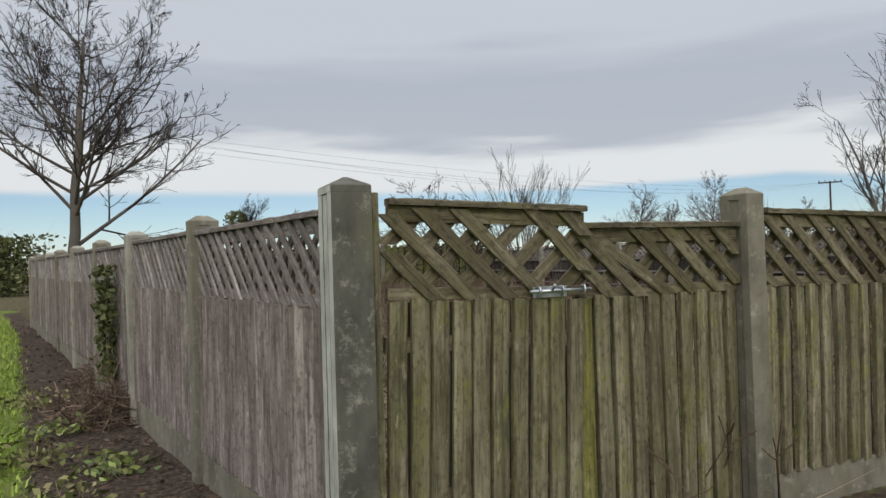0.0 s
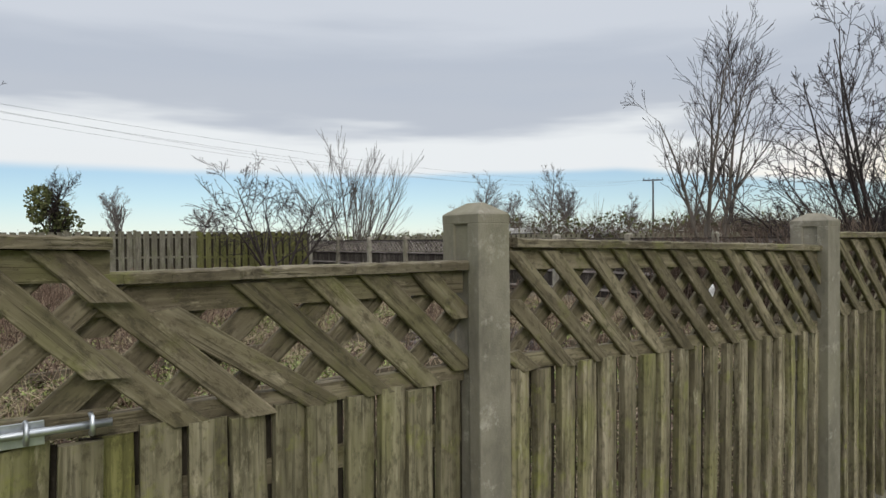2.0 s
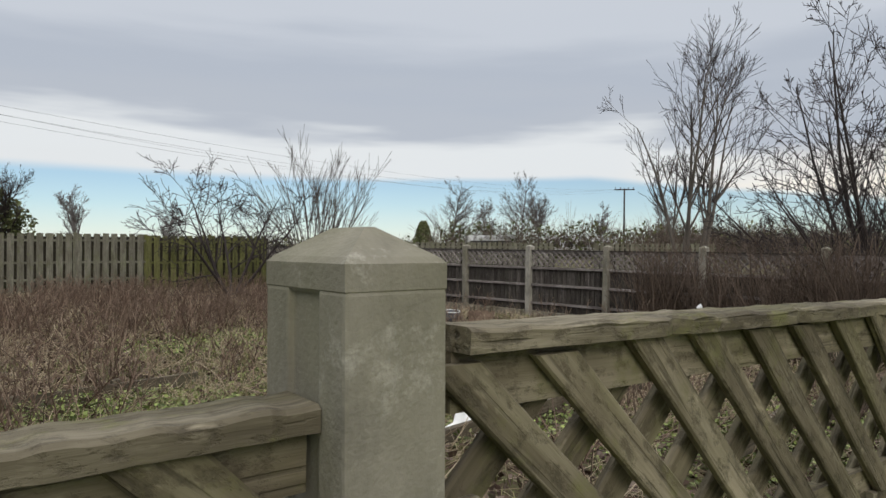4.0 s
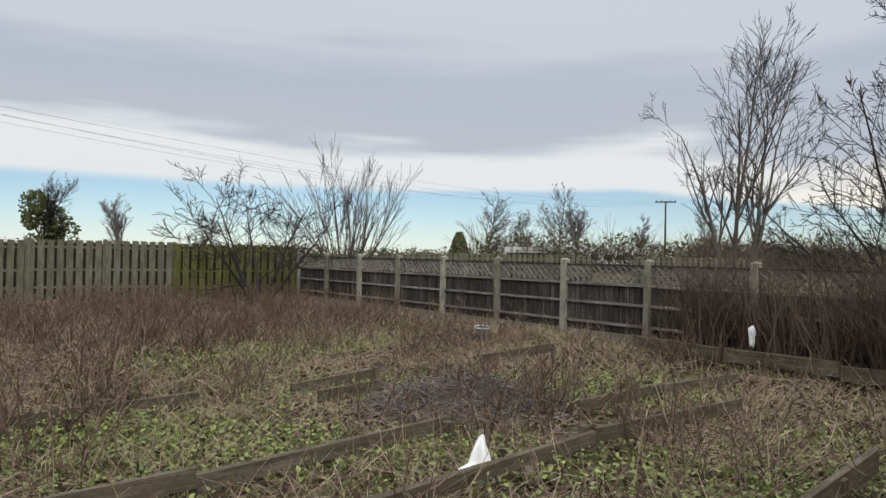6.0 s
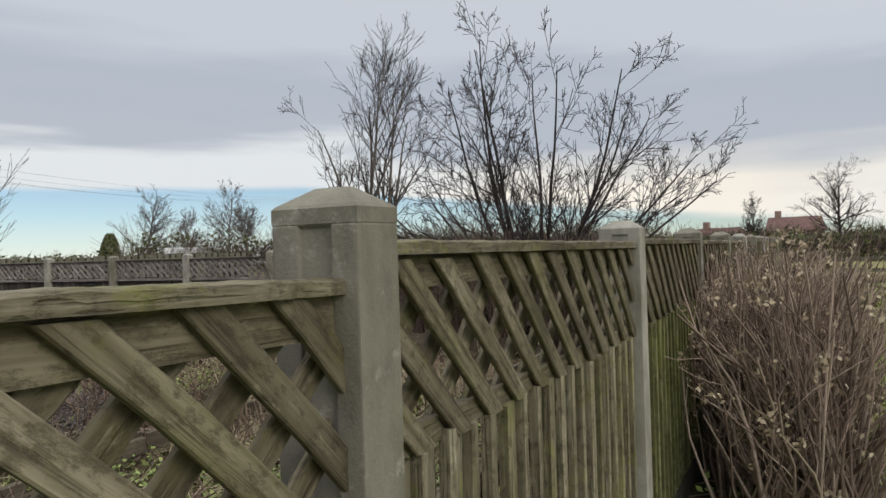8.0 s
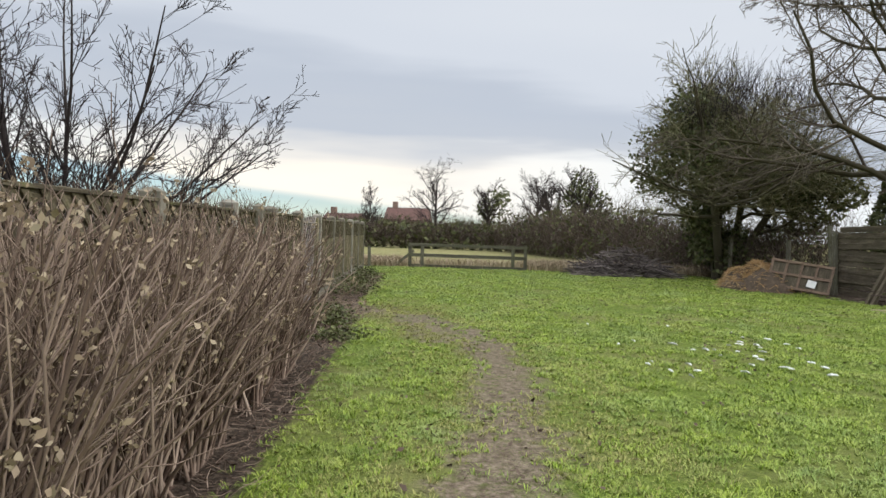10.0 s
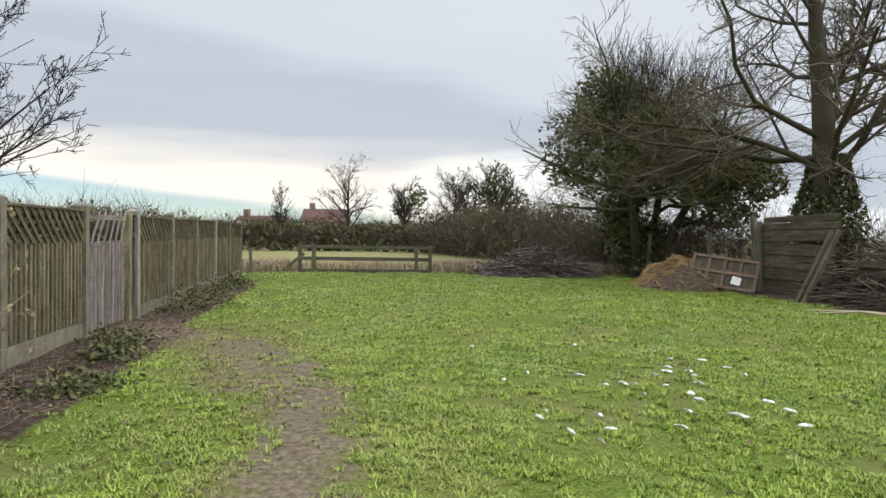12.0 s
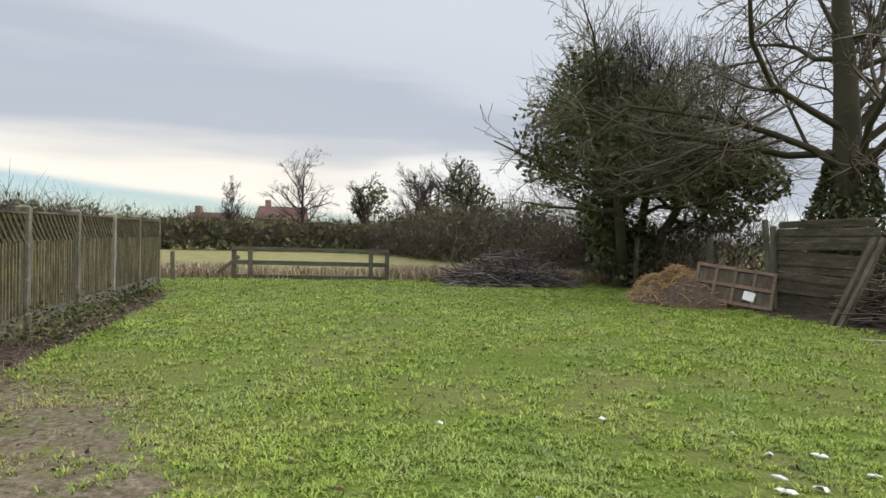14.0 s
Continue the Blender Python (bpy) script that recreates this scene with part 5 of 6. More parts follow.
for i, (px_, py_, s_, t_) in enumerate([(18.6, -0.5, 0.6, 0.4), (19.8, -0.45, 0.7, 0.45), (21.3, -0.4, 0.6, 0.35), (22.8, -0.4, 0.7, 0.35), (24.4, -0.35, 0.6, 0.3), (14.6, -0.7, 0.5, 0.2), (15.4, -0.5, 0.5, 0.22), (13.2, -0.9, 0.45, 0.2)]):
    leafy_plant("green_plant", (px_, py_), s_, 420, 100 + i, "dark green leafy plant growing at the foot of the fence", IVY, 0.03, t_)
leafy_plant("grey_leaved_plant", (7.15, -0.3), 0.35, 260, 120, "grey-green leafed plant beside the shrub", GREEN_WEED, 0.04, 0.3)
for i, (k_, o_, t_) in enumerate([(1.2, 0.55, 0.1), (1.9, 0.75, 0.12), (2.5, 0.4, 0.1), (3.0, 0.8, 0.14), (3.9, 0.6, 0.1), (5.2, 0.7, 0.16)]):
    q_ = CORNER + LEFT_WAY * k_ + Vector((-LEFT_WAY.y, LEFT_WAY.x, 0)) * o_
    leafy_plant("pale_bed_plant", (q_.x, q_.y), 0.42, 150, 130 + i, "pale green low plant in the side bed", PLOT_GRASS if i % 2 else GREEN_WEED, 0.03, t_)
q_ = CORNER + LEFT_WAY * 4.6 + Vector((-LEFT_WAY.y, LEFT_WAY.x, 0)) * 0.1
ivy_climb = empty("climbing_ivy", pose(q_.x, q_.y, 0))
r_ = np.random.default_rng(140)
z_ = r_.uniform(0.25, 1.3, 700)
c_ = np.stack([r_.normal(size=700) * 0.05, r_.normal(size=700) * (0.06 + 0.12 * np.abs(np.sin(z_ * 5))) + 0.1 * np.sin(z_ * 4), z_], -1)
leaves("foliage", c_, 0.035, IVY, ivy_climb, r_)
P, R = brush(10, lambda n: r_.normal(size=(n, 3)) * np.array([0.05, 0.1, 0]), 1.1, 0.006, r_, up=1.0, spread=0.15)
tagged(tubes("stem_mass", P, R, 4, STEM_BROWN, ivy_climb), kind="stuff")
tagged(ivy_climb, "dark ivy climbing up the side fence", "climber")

# ---- things in the plot ----
WHITE_SHEET = plain("white_plastic_sheet", (0.72, 0.72, 0.70), 0.5, 0, 0.1, 9)
TILE_RED = plain("red_clay_roof", (0.12, 0.062, 0.052), 0.8, 0, 0.3, 3)
BRICK_PALE = plain("pale_brick", (0.24, 0.16, 0.13), 0.85, 0, 0.2, 3)
CARAVAN_WHITE = plain("white_caravan_panel", (0.7, 0.7, 0.69), 0.5, 0, 0.1, 2)
DARK_GLASS = plain("dark_window_glass", (0.03, 0.035, 0.04), 0.1, 0, 0.1, 2)
CABLE = plain("black_cable", (0.06, 0.06, 0.065), 0.6, 0, 0.2, 5)
STRAW_HEAP = stalks("orange_straw", [(0.3, 0.18, 0.08), (0.5, 0.33, 0.16), (0.6, 0.44, 0.25), (0.4, 0.25, 0.12)])
DUNG = plain("dark_compost", (0.09, 0.065, 0.045), 0.95, 0, 0.5, 14)
SNOW = plain("old_snow", (0.8, 0.82, 0.82), 0.6, 0, 0.06, 30)


def edging(a, b, z=0.075, thick=0.045, mat=WOOD_BROWN, stakes=(0.5,), label="weathered brown timber board edging an old raised bed"):
    a, b = Vector((*a, 0)), Vector((*b, 0))
    d = b - a
    turn = math.degrees(math.atan2(d.y, d.x))
    ob = empty("bed_edging", pose(a.x, a.y, 0, 0, 0, turn))
    L, n = d.length, max(1, round(d.length / 1.8))
    for i in range(n):
        me = Shape().box((-z - 0.04, -thick / 2, 0), (0.0, thick / 2, L / n - 0.01), jitter=0.006).mesh("board", mat)
        piece("board", me, ob, pose(i * L / n, random.uniform(-0.012, 0.012), z + random.uniform(-0.03, 0.015), random.uniform(-6, 6), 90 + random.uniform(-1.2, 1.2), 0))
    for k in stakes:
        me = Shape().box((-0.04, -0.04, -0.05), (0.04, 0.04, z + 0.13), jitter=0.004).mesh("stake", mat)
        piece("stake", me, ob, pose(k * L, 0.045 + thick / 2, 0, 0, random.uniform(-3, 3), 0))
    return tagged(ob, label, "bed edging", "bed edging boards")


random.seed(12)
edging((1.6, 4.05), (6.05, 4.45), stakes=(0.97,))
edging((4.2, 3.3), (6.85, 3.76), stakes=(0.99,))
edging((6.87, 3.76), (9.1, 3.85), stakes=())
edging((1.2, 6.3), (4.5, 6.8), stakes=(0.75,))
edging((5.45, 6.75), (6.75, 7.1), stakes=(0.96,))
edging((5.55, 6.28), (6.45, 6.5), stakes=())
edging((8.55, 7.45), (10.3, 7.75), stakes=())
edging((7.6, 4.65), (10.5, 4.85), stakes=())
edging((6.2, 1.85), (11.4, 2.15), stakes=(0.17, 0.6), z=0.12)
edging((11.55, 7.2), (11.6, 2.4), z=0.14, thick=0.1, stakes=(), label="heavy old timber sleeper retaining the shrub border")


def cloth(rows, size=0.03):
    """A crumpled sheet hung from a stick: rings of an uneven cone."""
    r = random.Random(5)
    s, n = Shape(), 14
    for z, rad in rows:
        for i in range(n):
            g = 2 * math.pi * i / n
            k = rad * (1 + 0.45 * math.sin(3 * g + z * 9) + r.uniform(-0.18, 0.18))
            s.v.append(Vector((math.cos(g) * k, math.sin(g) * k * 0.55, z + r.uniform(-size, size) * 0.5)))
    for i in range(len(rows) - 1):
        for j in range(n):
            t = (j + 1) % n
            s.f.append((i * n + j, i * n + t, (i + 1) * n + t, (i + 1) * n + j))
    s.f.append(tuple(range((len(rows) - 1) * n, len(rows) * n)))
    return piece("sheet", s.mesh("sheet", WHITE_SHEET, True), None)


def bag_on_stake():
    ob = empty("plastic_bag_on_stake", pose(5.55, 3.7, 0, 0, 0, 35))
    sh = cloth([(0.0, 0.19), (0.03, 0.18), (0.08, 0.12), (0.15, 0.095), (0.22, 0.06), (0.27, 0.015)])
    sh.parent = ob
    sh.matrix_basis = pose(0.0, -0.06, 0.05, 0, 14, 0)
    st = Shape().tube([Vector((0.02, -0.12, -0.05)), Vector((0.05, -0.1, 0.2)), Vector((0.09, -0.09, 0.42))], [0.012, 0.01, 0.008], 6, True)
    piece("stake", st.mesh("stake", WOOD_BROWN, True), ob)
    tagged(ob, "crumpled white plastic bag tied to a dark stake", "plastic bag")


bag_on_stake()
scrap = cloth([(0.0, 0.03), (0.05, 0.06), (0.1, 0.045), (0.16, 0.075), (0.22, 0.085), (0.27, 0.02)], 0.06)
scrap.name = "plastic_scrap"
scrap.matrix_basis = pose(11.58, 5.2, 0.4, 0, 14, 20)
tagged(scrap, "white plastic scrap caught in the shrub row", "plastic scrap")


def old_bucket():
    """A dark plastic bucket with a pale rim and a wire handle."""
    ob = empty("bucket", pose(10.35, 9.76, 0, 5, -4, 20))
    s, n = Shape(), 18
    for z, rad in ((0.0, 0.11), (0.27, 0.145), (0.27, 0.138), (0.02, 0.104)):
        for i in range(n):
            g = 2 * math.pi * i / n
            s.v.append(Vector((math.cos(g) * rad, math.sin(g) * rad, z)))
    for a in (0, n, 2 * n):
        for i in range(n):
            j = (i + 1) % n
            s.f.append((a + i, a + j, a + n + j, a + n + i))
    s.f += [tuple(reversed(range(n))), tuple(3 * n + i for i in range(n))]
    piece("body", s.mesh("body", CABLE, True), ob)
    ring = [Vector((math.cos(2 * math.pi * i / n) * 0.148, math.sin(2 * math.pi * i / n) * 0.148, 0.272)) for i in range(n + 1)]
    piece("rim", Shape().tube(ring, [0.009] * (n + 1), 6).mesh("rim", WHITE_SHEET, True), ob, label="pale worn rim")
    bow = [Vector((math.cos(math.pi * i / 10) * 0.147, -0.08 * math.sin(math.pi * i / 10), 0.26 + 0.05 * math.sin(math.pi * i / 10))) for i in range(11)]
    piece("handle", Shape().tube(bow, [0.004] * 11, 5).mesh("handle", GALVANISED, True), ob)
    tagged(ob, "old dark plastic bucket with a pale rim among the weeds", "bucket")


old_bucket()


def plank_box():
    """A small rotten box of boards standing at the end of a bed."""
    ob = empty("compost_box", pose(10.45, 9.0, 0, 0, 3, 38))
    for k in range(4):
        for i in range(3):
            me = Shape().box((-0.05, -0.011, 0), (0.05, 0.011, 0.4), jitter=0.004).mesh("board", WOOD_RUST)
            turn = 90 * k
            piece("board", me, ob, pose(0, 0, 0, 0, 0, turn) @ pose(-0.2, -0.2, 0.06 + 0.108 * i, 0, 90, 0))
    for x_, y_ in ((-0.18, -0.18), (0.18, -0.18), (0.18, 0.18), (-0.18, 0.18)):
        me = Shape().box((-0.02, -0.02, -0.03), (0.02, 0.02, 0.4), jitter=0.003).mesh("post", WOOD_BROWN)
        piece("post", me, ob, pose(x_, y_, 0))
    tagged(ob, "small rust-brown rotten box of boards by the beds", "box")


plank_box()


def twig_pile(name, at, size, count, seed, label, mat, r=0.012, length=1.6, flat=0.25):
    g = np.random.default_rng(seed)
    ob = empty(name, pose(at[0], at[1], 0))
    a = g.uniform(0, 2 * np.pi, count)
    rr = np.sqrt(g.uniform(0, 1, count))
    x_, y_ = np.cos(a) * rr * size[0], np.sin(a) * rr * size[1]
    top = size[2] * (1 - rr ** 2)
    c = np.stack([x_, y_, g.uniform(0.02, 1, count) * top + 0.02], -1)
    d = unit(np.stack([g.normal(size=count), g.normal(size=count), g.normal(size=count) * flat], -1))
    L = length * g.uniform(0.4, 1.1, count)
    k = 4
    P = np.stack([c + d * (L * (j / (k - 1) - 0.5))[:, None] + g.normal(size=(count, 3)) * 0.03 for j in range(k)], 1)
    P[:, :, 2] = np.maximum(P[:, :, 2], 0.01)
    tagged(tubes("stick_mass", P, (r * g.uniform(0.4, 1.3, count))[:, None] * np.linspace(1, 0.6, k)[None, :], 4, mat, ob), kind="stuff")
    return tagged(ob, label, "brushwood pile")


twig_pile("twig_pile", (6.9, 5.6), (1.1, 0.9, 0.28), 900, 151, "low heap of grey cut twigs on an old bed", TWIG_GREY, 0.006, 0.7)
twig_pile("brushwood_pile", (28.6, -9.0), (1.3, 1.75, 0.95), 620, 152, "large pile of cut branches at the lawn's edge", TWIG_GREY, 0.02, 1.2)
twig_pile("brushwood_pile", (19.3, -13.7), (1.8, 1.2, 1.3), 700, 153, "dark heap of dead branches by the broken fence", HEDGE_TWIG, 0.014, 1.6)
twig_pile("dead_plant", (-0.6, 4.0), (0.38, 0.4, 0.34), 320, 154, "collapsed dead brown plant in the side bed", STEM_RED, 0.005, 0.45, 0.8)
twig_pile("dead_plant", (-0.75, 6.2), (0.3, 0.4, 0.25), 220, 155, "dead brown stalks beside the silver fence", STEM_RED, 0.005, 0.4, 0.8)
for a_, b_, s_ in (((18.4, -11.0, 0.03), (16.6, -11.9, 0.05), 1), ((18.0, -10.8, 0.02), (17.0, -12.2, 0.06), 2)):
    st_ = Shape().tube([Vector(a_), Vector(a_).lerp(Vector(b_), 0.5) + Vector((0.05, 0.1, 0.06)), Vector(b_)], [0.018, 0.022, 0.014], 6, True)
    tagged(new("fallen_branch", st_.mesh("fallen_branch", STRAW, True)), "bare pale fallen branch lying on the grass", "branch", "fallen branches")


def heap(name, at, size, seed, label, mat):
    """An uneven mound with strands of straw over it."""
    s, n, m = Shape(), 40, 14
    for i in range(m + 1):
        k = i / m
        for j in range(n):
            g = 2 * math.pi * j / n
            p = Vector((math.cos(g) * k, math.sin(g) * k, 0))
            w = 1 + 0.22 * noise.noise(p * 2.2 + Vector((seed, 0, 0)))
            z = (1 - k ** 1.6) * (0.75 + 0.5 * noise.noise(p * 2.6 + Vector((0, seed, 3)))) + 0.06 * noise.noise(p * 9)
            s.v.append(Vector((p.x * size[0] * w, p.y * size[1] * w, max(z, 0) * size[2] - (0.03 if i == m else 0))))
    for i in range(m):
        for j in range(n):
            t = (j + 1) % n
            s.f.append((i * n + j, i * n + t, (i + 1) * n + t, (i + 1) * n + j))
    ob = empty(name, pose(at[0], at[1], 0))
    piece("mound", s.mesh("mound", DUNG, True), ob)
    g = np.random.default_rng(seed)
    pick = g.integers(0, len(s.v), 2600)
    c = np.array([tuple(s.v[i]) for i in pick]) + g.normal(size=(2600, 3)) * 0.03
    up_side = (c[:, 0] > -size[0] * 0.45) | (g.uniform(0, 1, 2600) < 0.35)
    c = c[up_side]
    d = unit(g.normal(size=c.shape) * np.array([1, 1, 0.3]))
    L = g.uniform(0.05, 0.16, len(c))[:, None]
    P = np.stack([c - d * L, c + np.array([0, 0, 0.02]), c + d * L], 1)
    P[:, :, 2] = np.maximum(P[:, :, 2], 0.005)
    tagged(tubes("straw_cover", P, np.full((len(c), 3), 0.007), 3, mat, ob), kind="stuff")
    return tagged(ob, label, "heap")


heap("straw_heap", (23.6, -11.3), (1.25, 1.1, 0.95), 5, "heap of orange straw and muck beside the boundary", STRAW_HEAP)


def leaning_frame():
    """An old ledged frame of crossed battens, propped against the heap."""
    ob = empty("old_gate_frame", pose(21.9, -12.3, 0.02, -28, 7, 232))
    L, H = 1.5, 0.82
    back = Shape()
    back.box((-L, 0.02, 0.02), (0, 0.035, H - 0.02))
    piece("backing", back.mesh("backing", WOOD_BROWN), ob)
    for z in (0.03, H * 0.5, H - 0.04):
        me = Shape().box((-0.035, -0.015, 0), (0.035, 0.02, L), jitter=0.003).mesh("batten", WOOD_RUST)
        piece("batten", me, ob, pose(-L, 0, z, 0, 90, 0))
    for i in range(5):
        me = Shape().box((-0.03, -0.02, 0), (0.03, 0.015, H), jitter=0.003).mesh("batten", WOOD_RUST)
        piece("batten", me, ob, pose(-L + 0.03 + i * (L - 0.06) / 4, -0.004, 0))
    me = Shape().box((-0.1, -0.03, 0), (0.1, -0.022, 0.2), jitter=0.01).mesh("white_label", WHITE_SHEET)
    piece("white_label", me, ob, pose(-0.45, 0, 0.12, 0, 6, 0))
    tagged(ob, "broken brown wooden frame of crossed battens leaning on the heap", "old gate")


leaning_frame()


def broken_fence():
    ob = empty("broken_fence_panel", pose(22.75, -13.0, 0.0, 0, 0, 183))
    for i in range(12):
        me = Shape().box((-0.07, -0.012, 0), (0.07, 0.012, 2.35 + 0.1 * math.sin(i * 2.1)), jitter=0.008).mesh("plank", WOOD_BROWN)
        piece("plank", me, ob, pose(0.02 + random.uniform(-0.05, 0.05), 0.03 * (i % 2), 0.12 + 0.145 * i, 0, 90 + random.uniform(-1.5, 2.5), 0))
    for x_, tilt, h in ((0.0, 8, 1.85), (0.1, 4, 1.7)):
        me = Shape().box((-0.045, -0.1, -0.05), (0.045, -0.02, h), jitter=0.004).mesh("post", WOOD_PALE)
        piece("post", me, ob, pose(x_, 0, 0, 0, -tilt, 0))
    tagged(ob, "dilapidated fence panel of rotten brown horizontal planks", "fence panel")
    for dx in (0.0, 0.16):
        st = Shape().box((-0.045, -0.035, -0.05), (0.045, 0.035, 1.62), jitter=0.004)
        o = new("leaning_prop", st.mesh("leaning_prop", WOOD_BROWN))
        o.matrix_basis = pose(20.15 - dx, -12.1 - 0.2 * dx, 0, 24, -5, 0)
        tagged(o, "dark timber prop leaning against the broken fence", "timber prop", "leaning props")
    low = empty("fallen_fence_panel", pose(19.6, -13.3, 0.02, 0, 0, 188))
    for i in range(7):
        me = Shape().box((-0.07, -0.012, 0), (0.07, 0.012, 3.0), jitter=0.008).mesh("plank", WOOD_BROWN)
        piece("plank", me, low, pose(0, -0.06 * i, 0.07 + 0.12 * i, 0, 90 + random.uniform(-2, 2), 0))
    tagged(low, "sagging dark fence planks behind the brushwood", "fence panel")


broken_fence()
for x_, y_, h_, w_ in ((27.4, -12.3, 1.4, 0.045), (29.7, -12.6, 0.95, 0.04), (24.6, -12.75, 1.42, 0.05), (25.7, -12.6, 0.75, 0.04), (28.6, -0.1, 0.75, 0.05)):
    me = Shape().box((-w_, -w_, -0.05), (w_, w_, h_), jitter=0.004).mesh("wooden_post", WOOD_PALE)
    o = new("wooden_post", me)
    o.matrix_basis = pose(x_, y_, 0, random.uniform(-2, 2), random.uniform(-2, 2), 10)
    tagged(o, "old bare wooden fence post standing in rough grass", "post", "boundary posts")

# melting scraps of snow on the lawn
r_ = random.Random(44)
for i in range(38):
    x_ = r_.uniform(11.6, 15.2)
    y_ = -4.1 - r_.uniform(0.0, 3.4) * (0.55 + 0.12 * (x_ - 11.6))
    s, n = Shape(), 16
    wid, lng, bend = r_.uniform(0.005, 0.016), r_.uniform(0.02, 0.07), r_.uniform(-0.04, 0.04)
    rough_ = [r_.uniform(0.45, 1.25) for _ in range(n)]
    for k, zz in ((1.0, 0.0), (0.7, 0.012), (0.25, 0.016)):
        for j in range(n):
            g = 2 * math.pi * j / n
            q = k * rough_[j]
            s.v.append(Vector((math.cos(g) * q * wid + bend * math.sin(g) ** 2, math.sin(g) * q * lng, zz + r_.uniform(-0.003, 0.003))))
    for a in (0, n):
        for j in range(n):
            t = (j + 1) % n
            s.f.append((a + j, a + t, a + n + t, a + n + j))
    s.f.append(tuple(range(2 * n, 3 * n)))
    s.f.append(tuple(reversed(range(n))))
    o = new("snow_patch", s.mesh("snow_patch", SNOW, True))
    o.matrix_basis = pose(x_, y_, 0.02 + float(ground_height(np.array(x_), np.array(y_))), r_.uniform(-5, 5), r_.uniform(-5, 5), r_.uniform(-80, -30))
    tagged(o, "small melting patch of snow on the grass", "snow patch", "snow patches")


# ---- far things ----
def power_line():
    A, B = Vector((2.9 + 105 * math.sin(radians(52.9)), 105 * math.cos(radians(52.9)), 0)), Vector((-14, 30, 0))
    for p, h in ((A, 10.4), (B, 8.6)):
        ob = empty("telegraph_pole", pose(p.x, p.y, 0, 0, 0, -48))
        piece("pole", Shape().tube([Vector((0, 0, -0.1)), Vector((0, 0, h))], [0.16, 0.12], 8, True).mesh("pole", BARK_DARK, True), ob)
        piece("crossarm", Shape().box((-1.5, -0.08, h - 0.25), (1.5, 0.08, h - 0.08)).mesh("crossarm", BARK_DARK), ob)
        for x_ in (-1.35, -0.6, 0.6, 1.35):
            piece("insulator", Shape().tube([Vector((x_, 0, h - 0.1)), Vector((x_, 0, h + 0.2))], [0.07, 0.05], 6, True).mesh("insulator", CABLE), ob)
        tagged(ob, "dark timber telegraph pole with a crossarm", "telegraph pole", "telegraph poles")
    n = 28
    for off, sag in ((-1.35, 2.6), (-0.6, 2.3), (0.6, 2.0), (1.35, 2.9)):
        d = Vector((math.cos(radians(-48)), math.sin(radians(-48)), 0)) * off
        pts = [A.lerp(B, i / n) + d + Vector((0, 0, 10.3 - 1.7 * (i / n) - sag * 4 * (i / n) * (1 - i / n))) for i in range(n + 1)]
        o = new("overhead_wire", Shape().tube(pts, [0.006] * (n + 1), 4).mesh("overhead_wire", CABLE))
        tagged(o, "thin sagging overhead wire between the poles", "overhead wire", "overhead wires")


power_line()


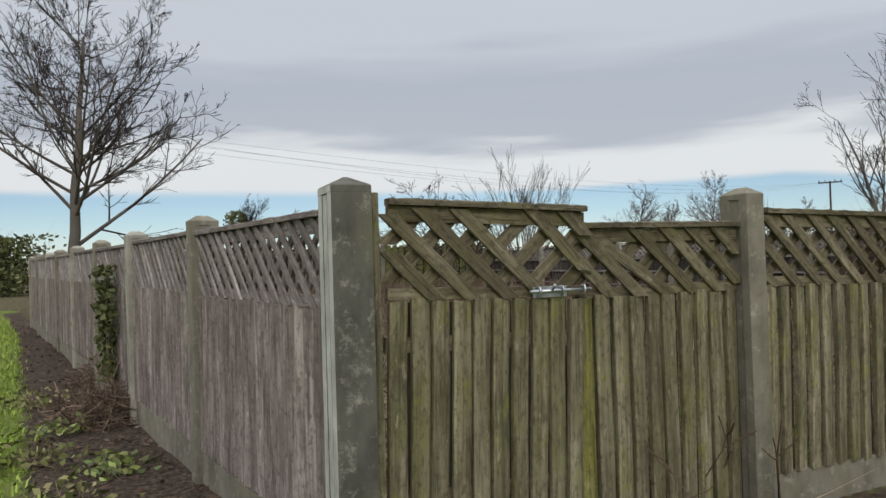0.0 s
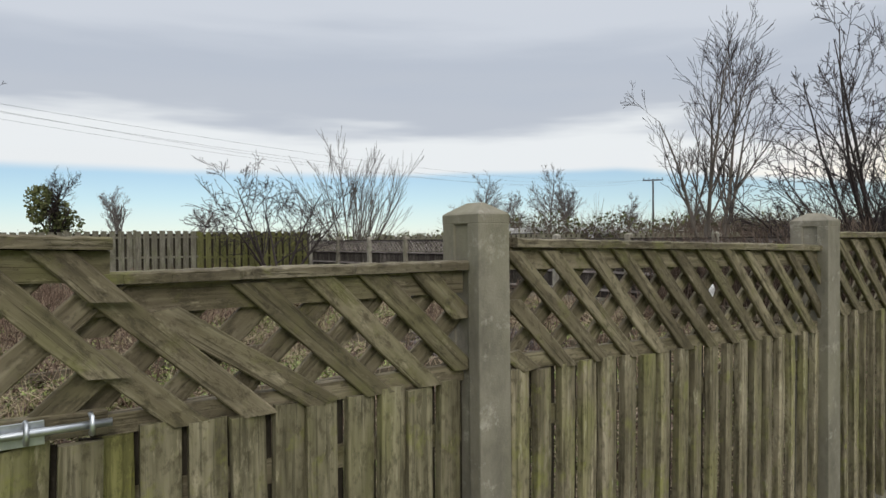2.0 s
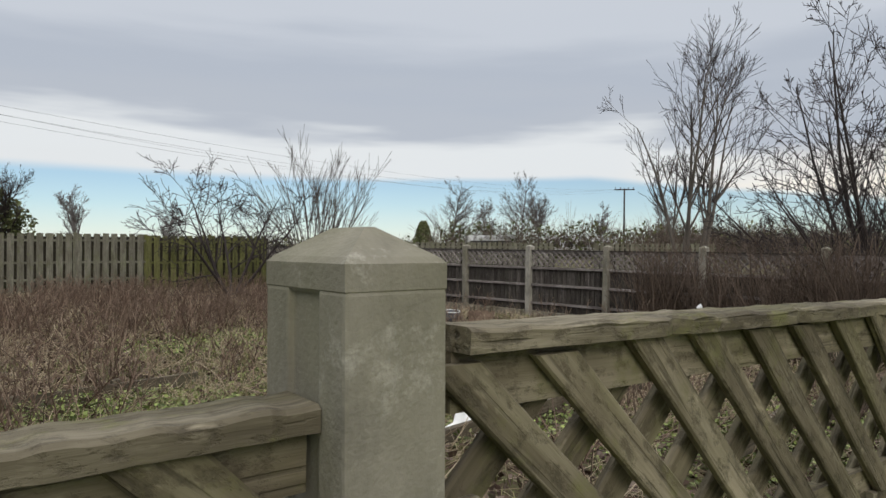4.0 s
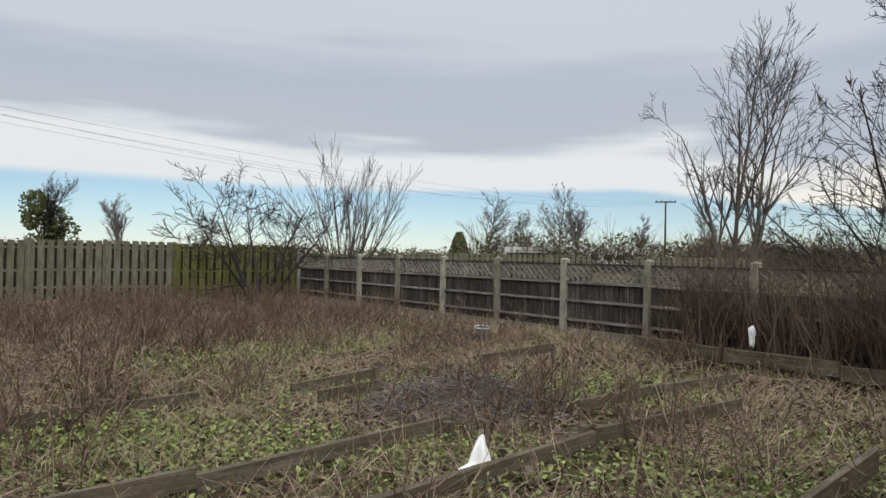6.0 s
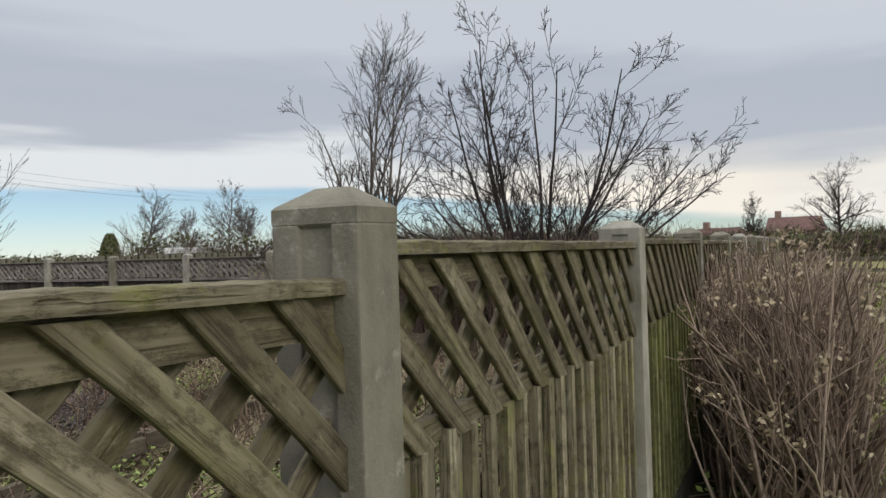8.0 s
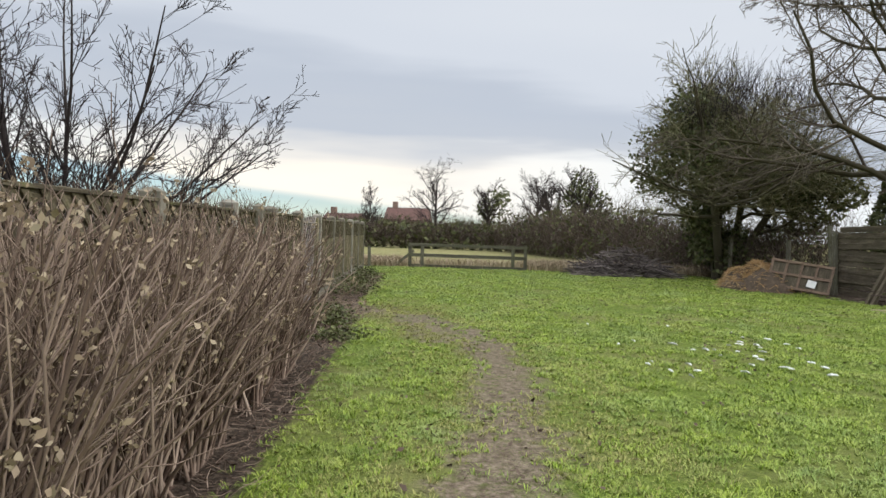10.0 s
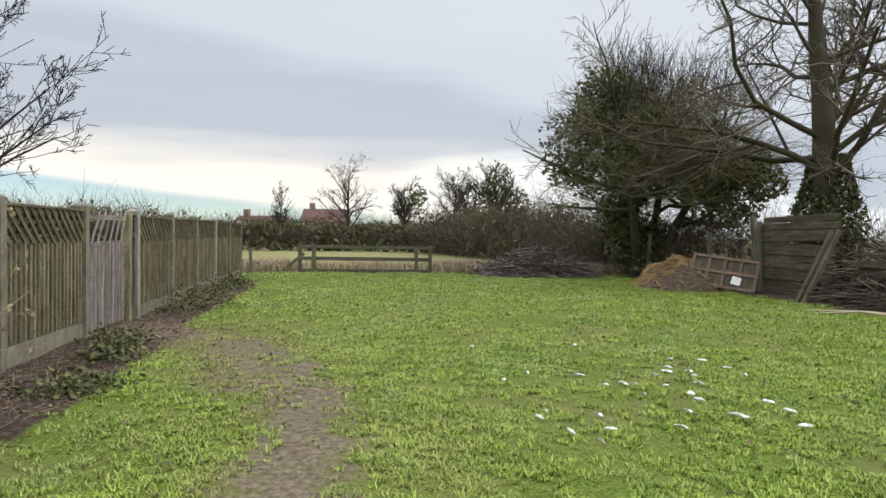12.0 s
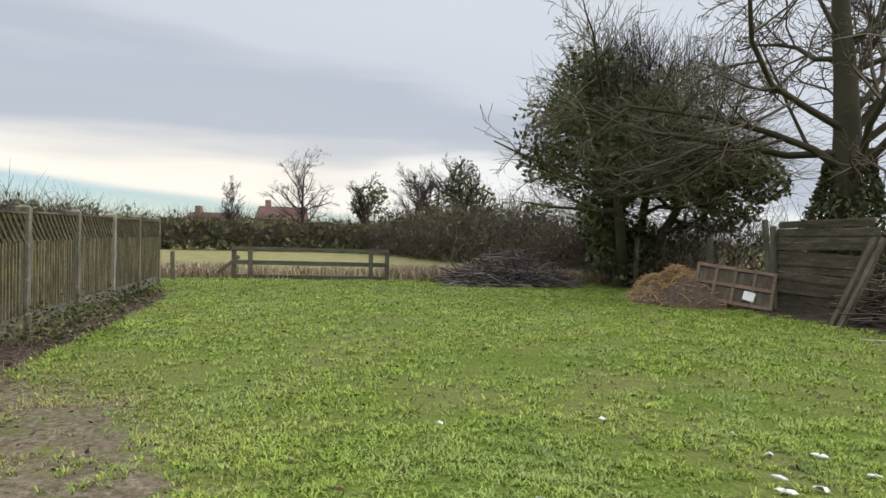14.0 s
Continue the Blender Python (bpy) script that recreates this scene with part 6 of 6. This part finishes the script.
def house(at, turn, size, seed, label, wall=BRICK_PALE):
    w, d, h = size
    ob = empty("house", pose(at[0], at[1], 0, 0, 0, turn))
    piece("wall", bevelled(Shape().box((-w / 2, -d / 2, -0.3), (w / 2, d / 2, h)).mesh("wall", wall), 0.03), ob)
    s = Shape()
    for x_ in (-w / 2 - 0.3, w / 2 + 0.3):
        s.v += [Vector((x_, -d / 2 - 0.4, h - 0.1)), Vector((x_, d / 2 + 0.4, h - 0.1)), Vector((x_ * 0.9, 0, h + d * 0.36)), Vector((x_ * 0.9, 0, h + d * 0.30)), Vector((x_, -d / 2 - 0.4, h - 0.28)), Vector((x_, d / 2 + 0.4, h - 0.28))]
    s.f += [(0, 6, 8, 2), (2, 8, 7, 1), (4, 0, 2, 1, 5), (10, 11, 7, 8, 6), (4, 5, 11, 10), (0, 4, 10, 6), (1, 7, 11, 5)]
    piece("roof", s.mesh("roof", TILE_RED), ob)
    ch = piece("chimney", Shape().box((-0.45, -0.35, 0), (0.45, 0.35, 1.3)).mesh("chimney", BRICK_PALE), ob, pose(w * 0.3, 0, h + d * 0.3))
    for k in range(4):
        x_ = (k - 1.5) * w * 0.23
        wn_ = piece("window", Shape().box((-0.6, -0.06, 0), (0.6, 0.05, 1.1)).mesh("window", CARAVAN_WHITE), ob, pose(x_, -d / 2, h * 0.45))
        piece("pane", Shape().box((-0.5, -0.09, 0.1), (0.5, -0.065, 1.0)).mesh("pane", DARK_GLASS), wn_)
    tagged(ob, label, "house")


house((119, 0.4), 90, (7.5, 5.5, 3.2), 1, "distant pale brick house with a red tiled roof")
house((118, 11.0), 70, (7, 5, 2.1), 2, "distant low house with a red tiled roof")


def caravan(az, dist, length, label):
    x_, y_ = 2.9 + math.sin(radians(az)) * dist, math.cos(radians(az)) * dist
    ob = empty("static_caravan", pose(x_, y_, 0, 0, 0, -az + 8))
    piece("body", bevelled(Shape().box((-length / 2, -1.4, 0.5), (length / 2, 1.4, 2.7)).mesh("body", CARAVAN_WHITE), 0.15), ob)
    piece("chassis", Shape().box((-length / 2 + 0.4, -1.0, 0.0), (length / 2 - 0.4, 1.0, 0.55)).mesh("chassis", BARK_DARK), ob)
    for k in range(5):
        piece("window", bevelled(Shape().box((-0.5, -0.04, 0), (0.5, 0.04, 0.7)).mesh("window", DARK_GLASS), 0.02), ob, pose((k - 2) * length * 0.18, -1.41, 1.4))
    tagged(ob, label, "caravan", "caravans")


caravan(41.6, 78, 5.5, "white static caravan behind the far hedge")
caravan(49.3, 88, 9.0, "long white static caravan behind the brown hedge")
# pale fencing of the plots further off
bay = palisade("palisade_fence_bay", 8, 1.7, 43)
bay.matrix_basis = pose(17.5, 26.5, 0, 0, 0, -35)
tagged(bay, "pale spaced-board fence bay in a further plot", "fence panel", "further palisade bays")
for i in range(1, 9):
    if i in (5,):
        continue
    copy_thing(bay, pose(17.5 + 1.58 * i, 26.5 - 1.1 * i, 0, 0, 0, -35))
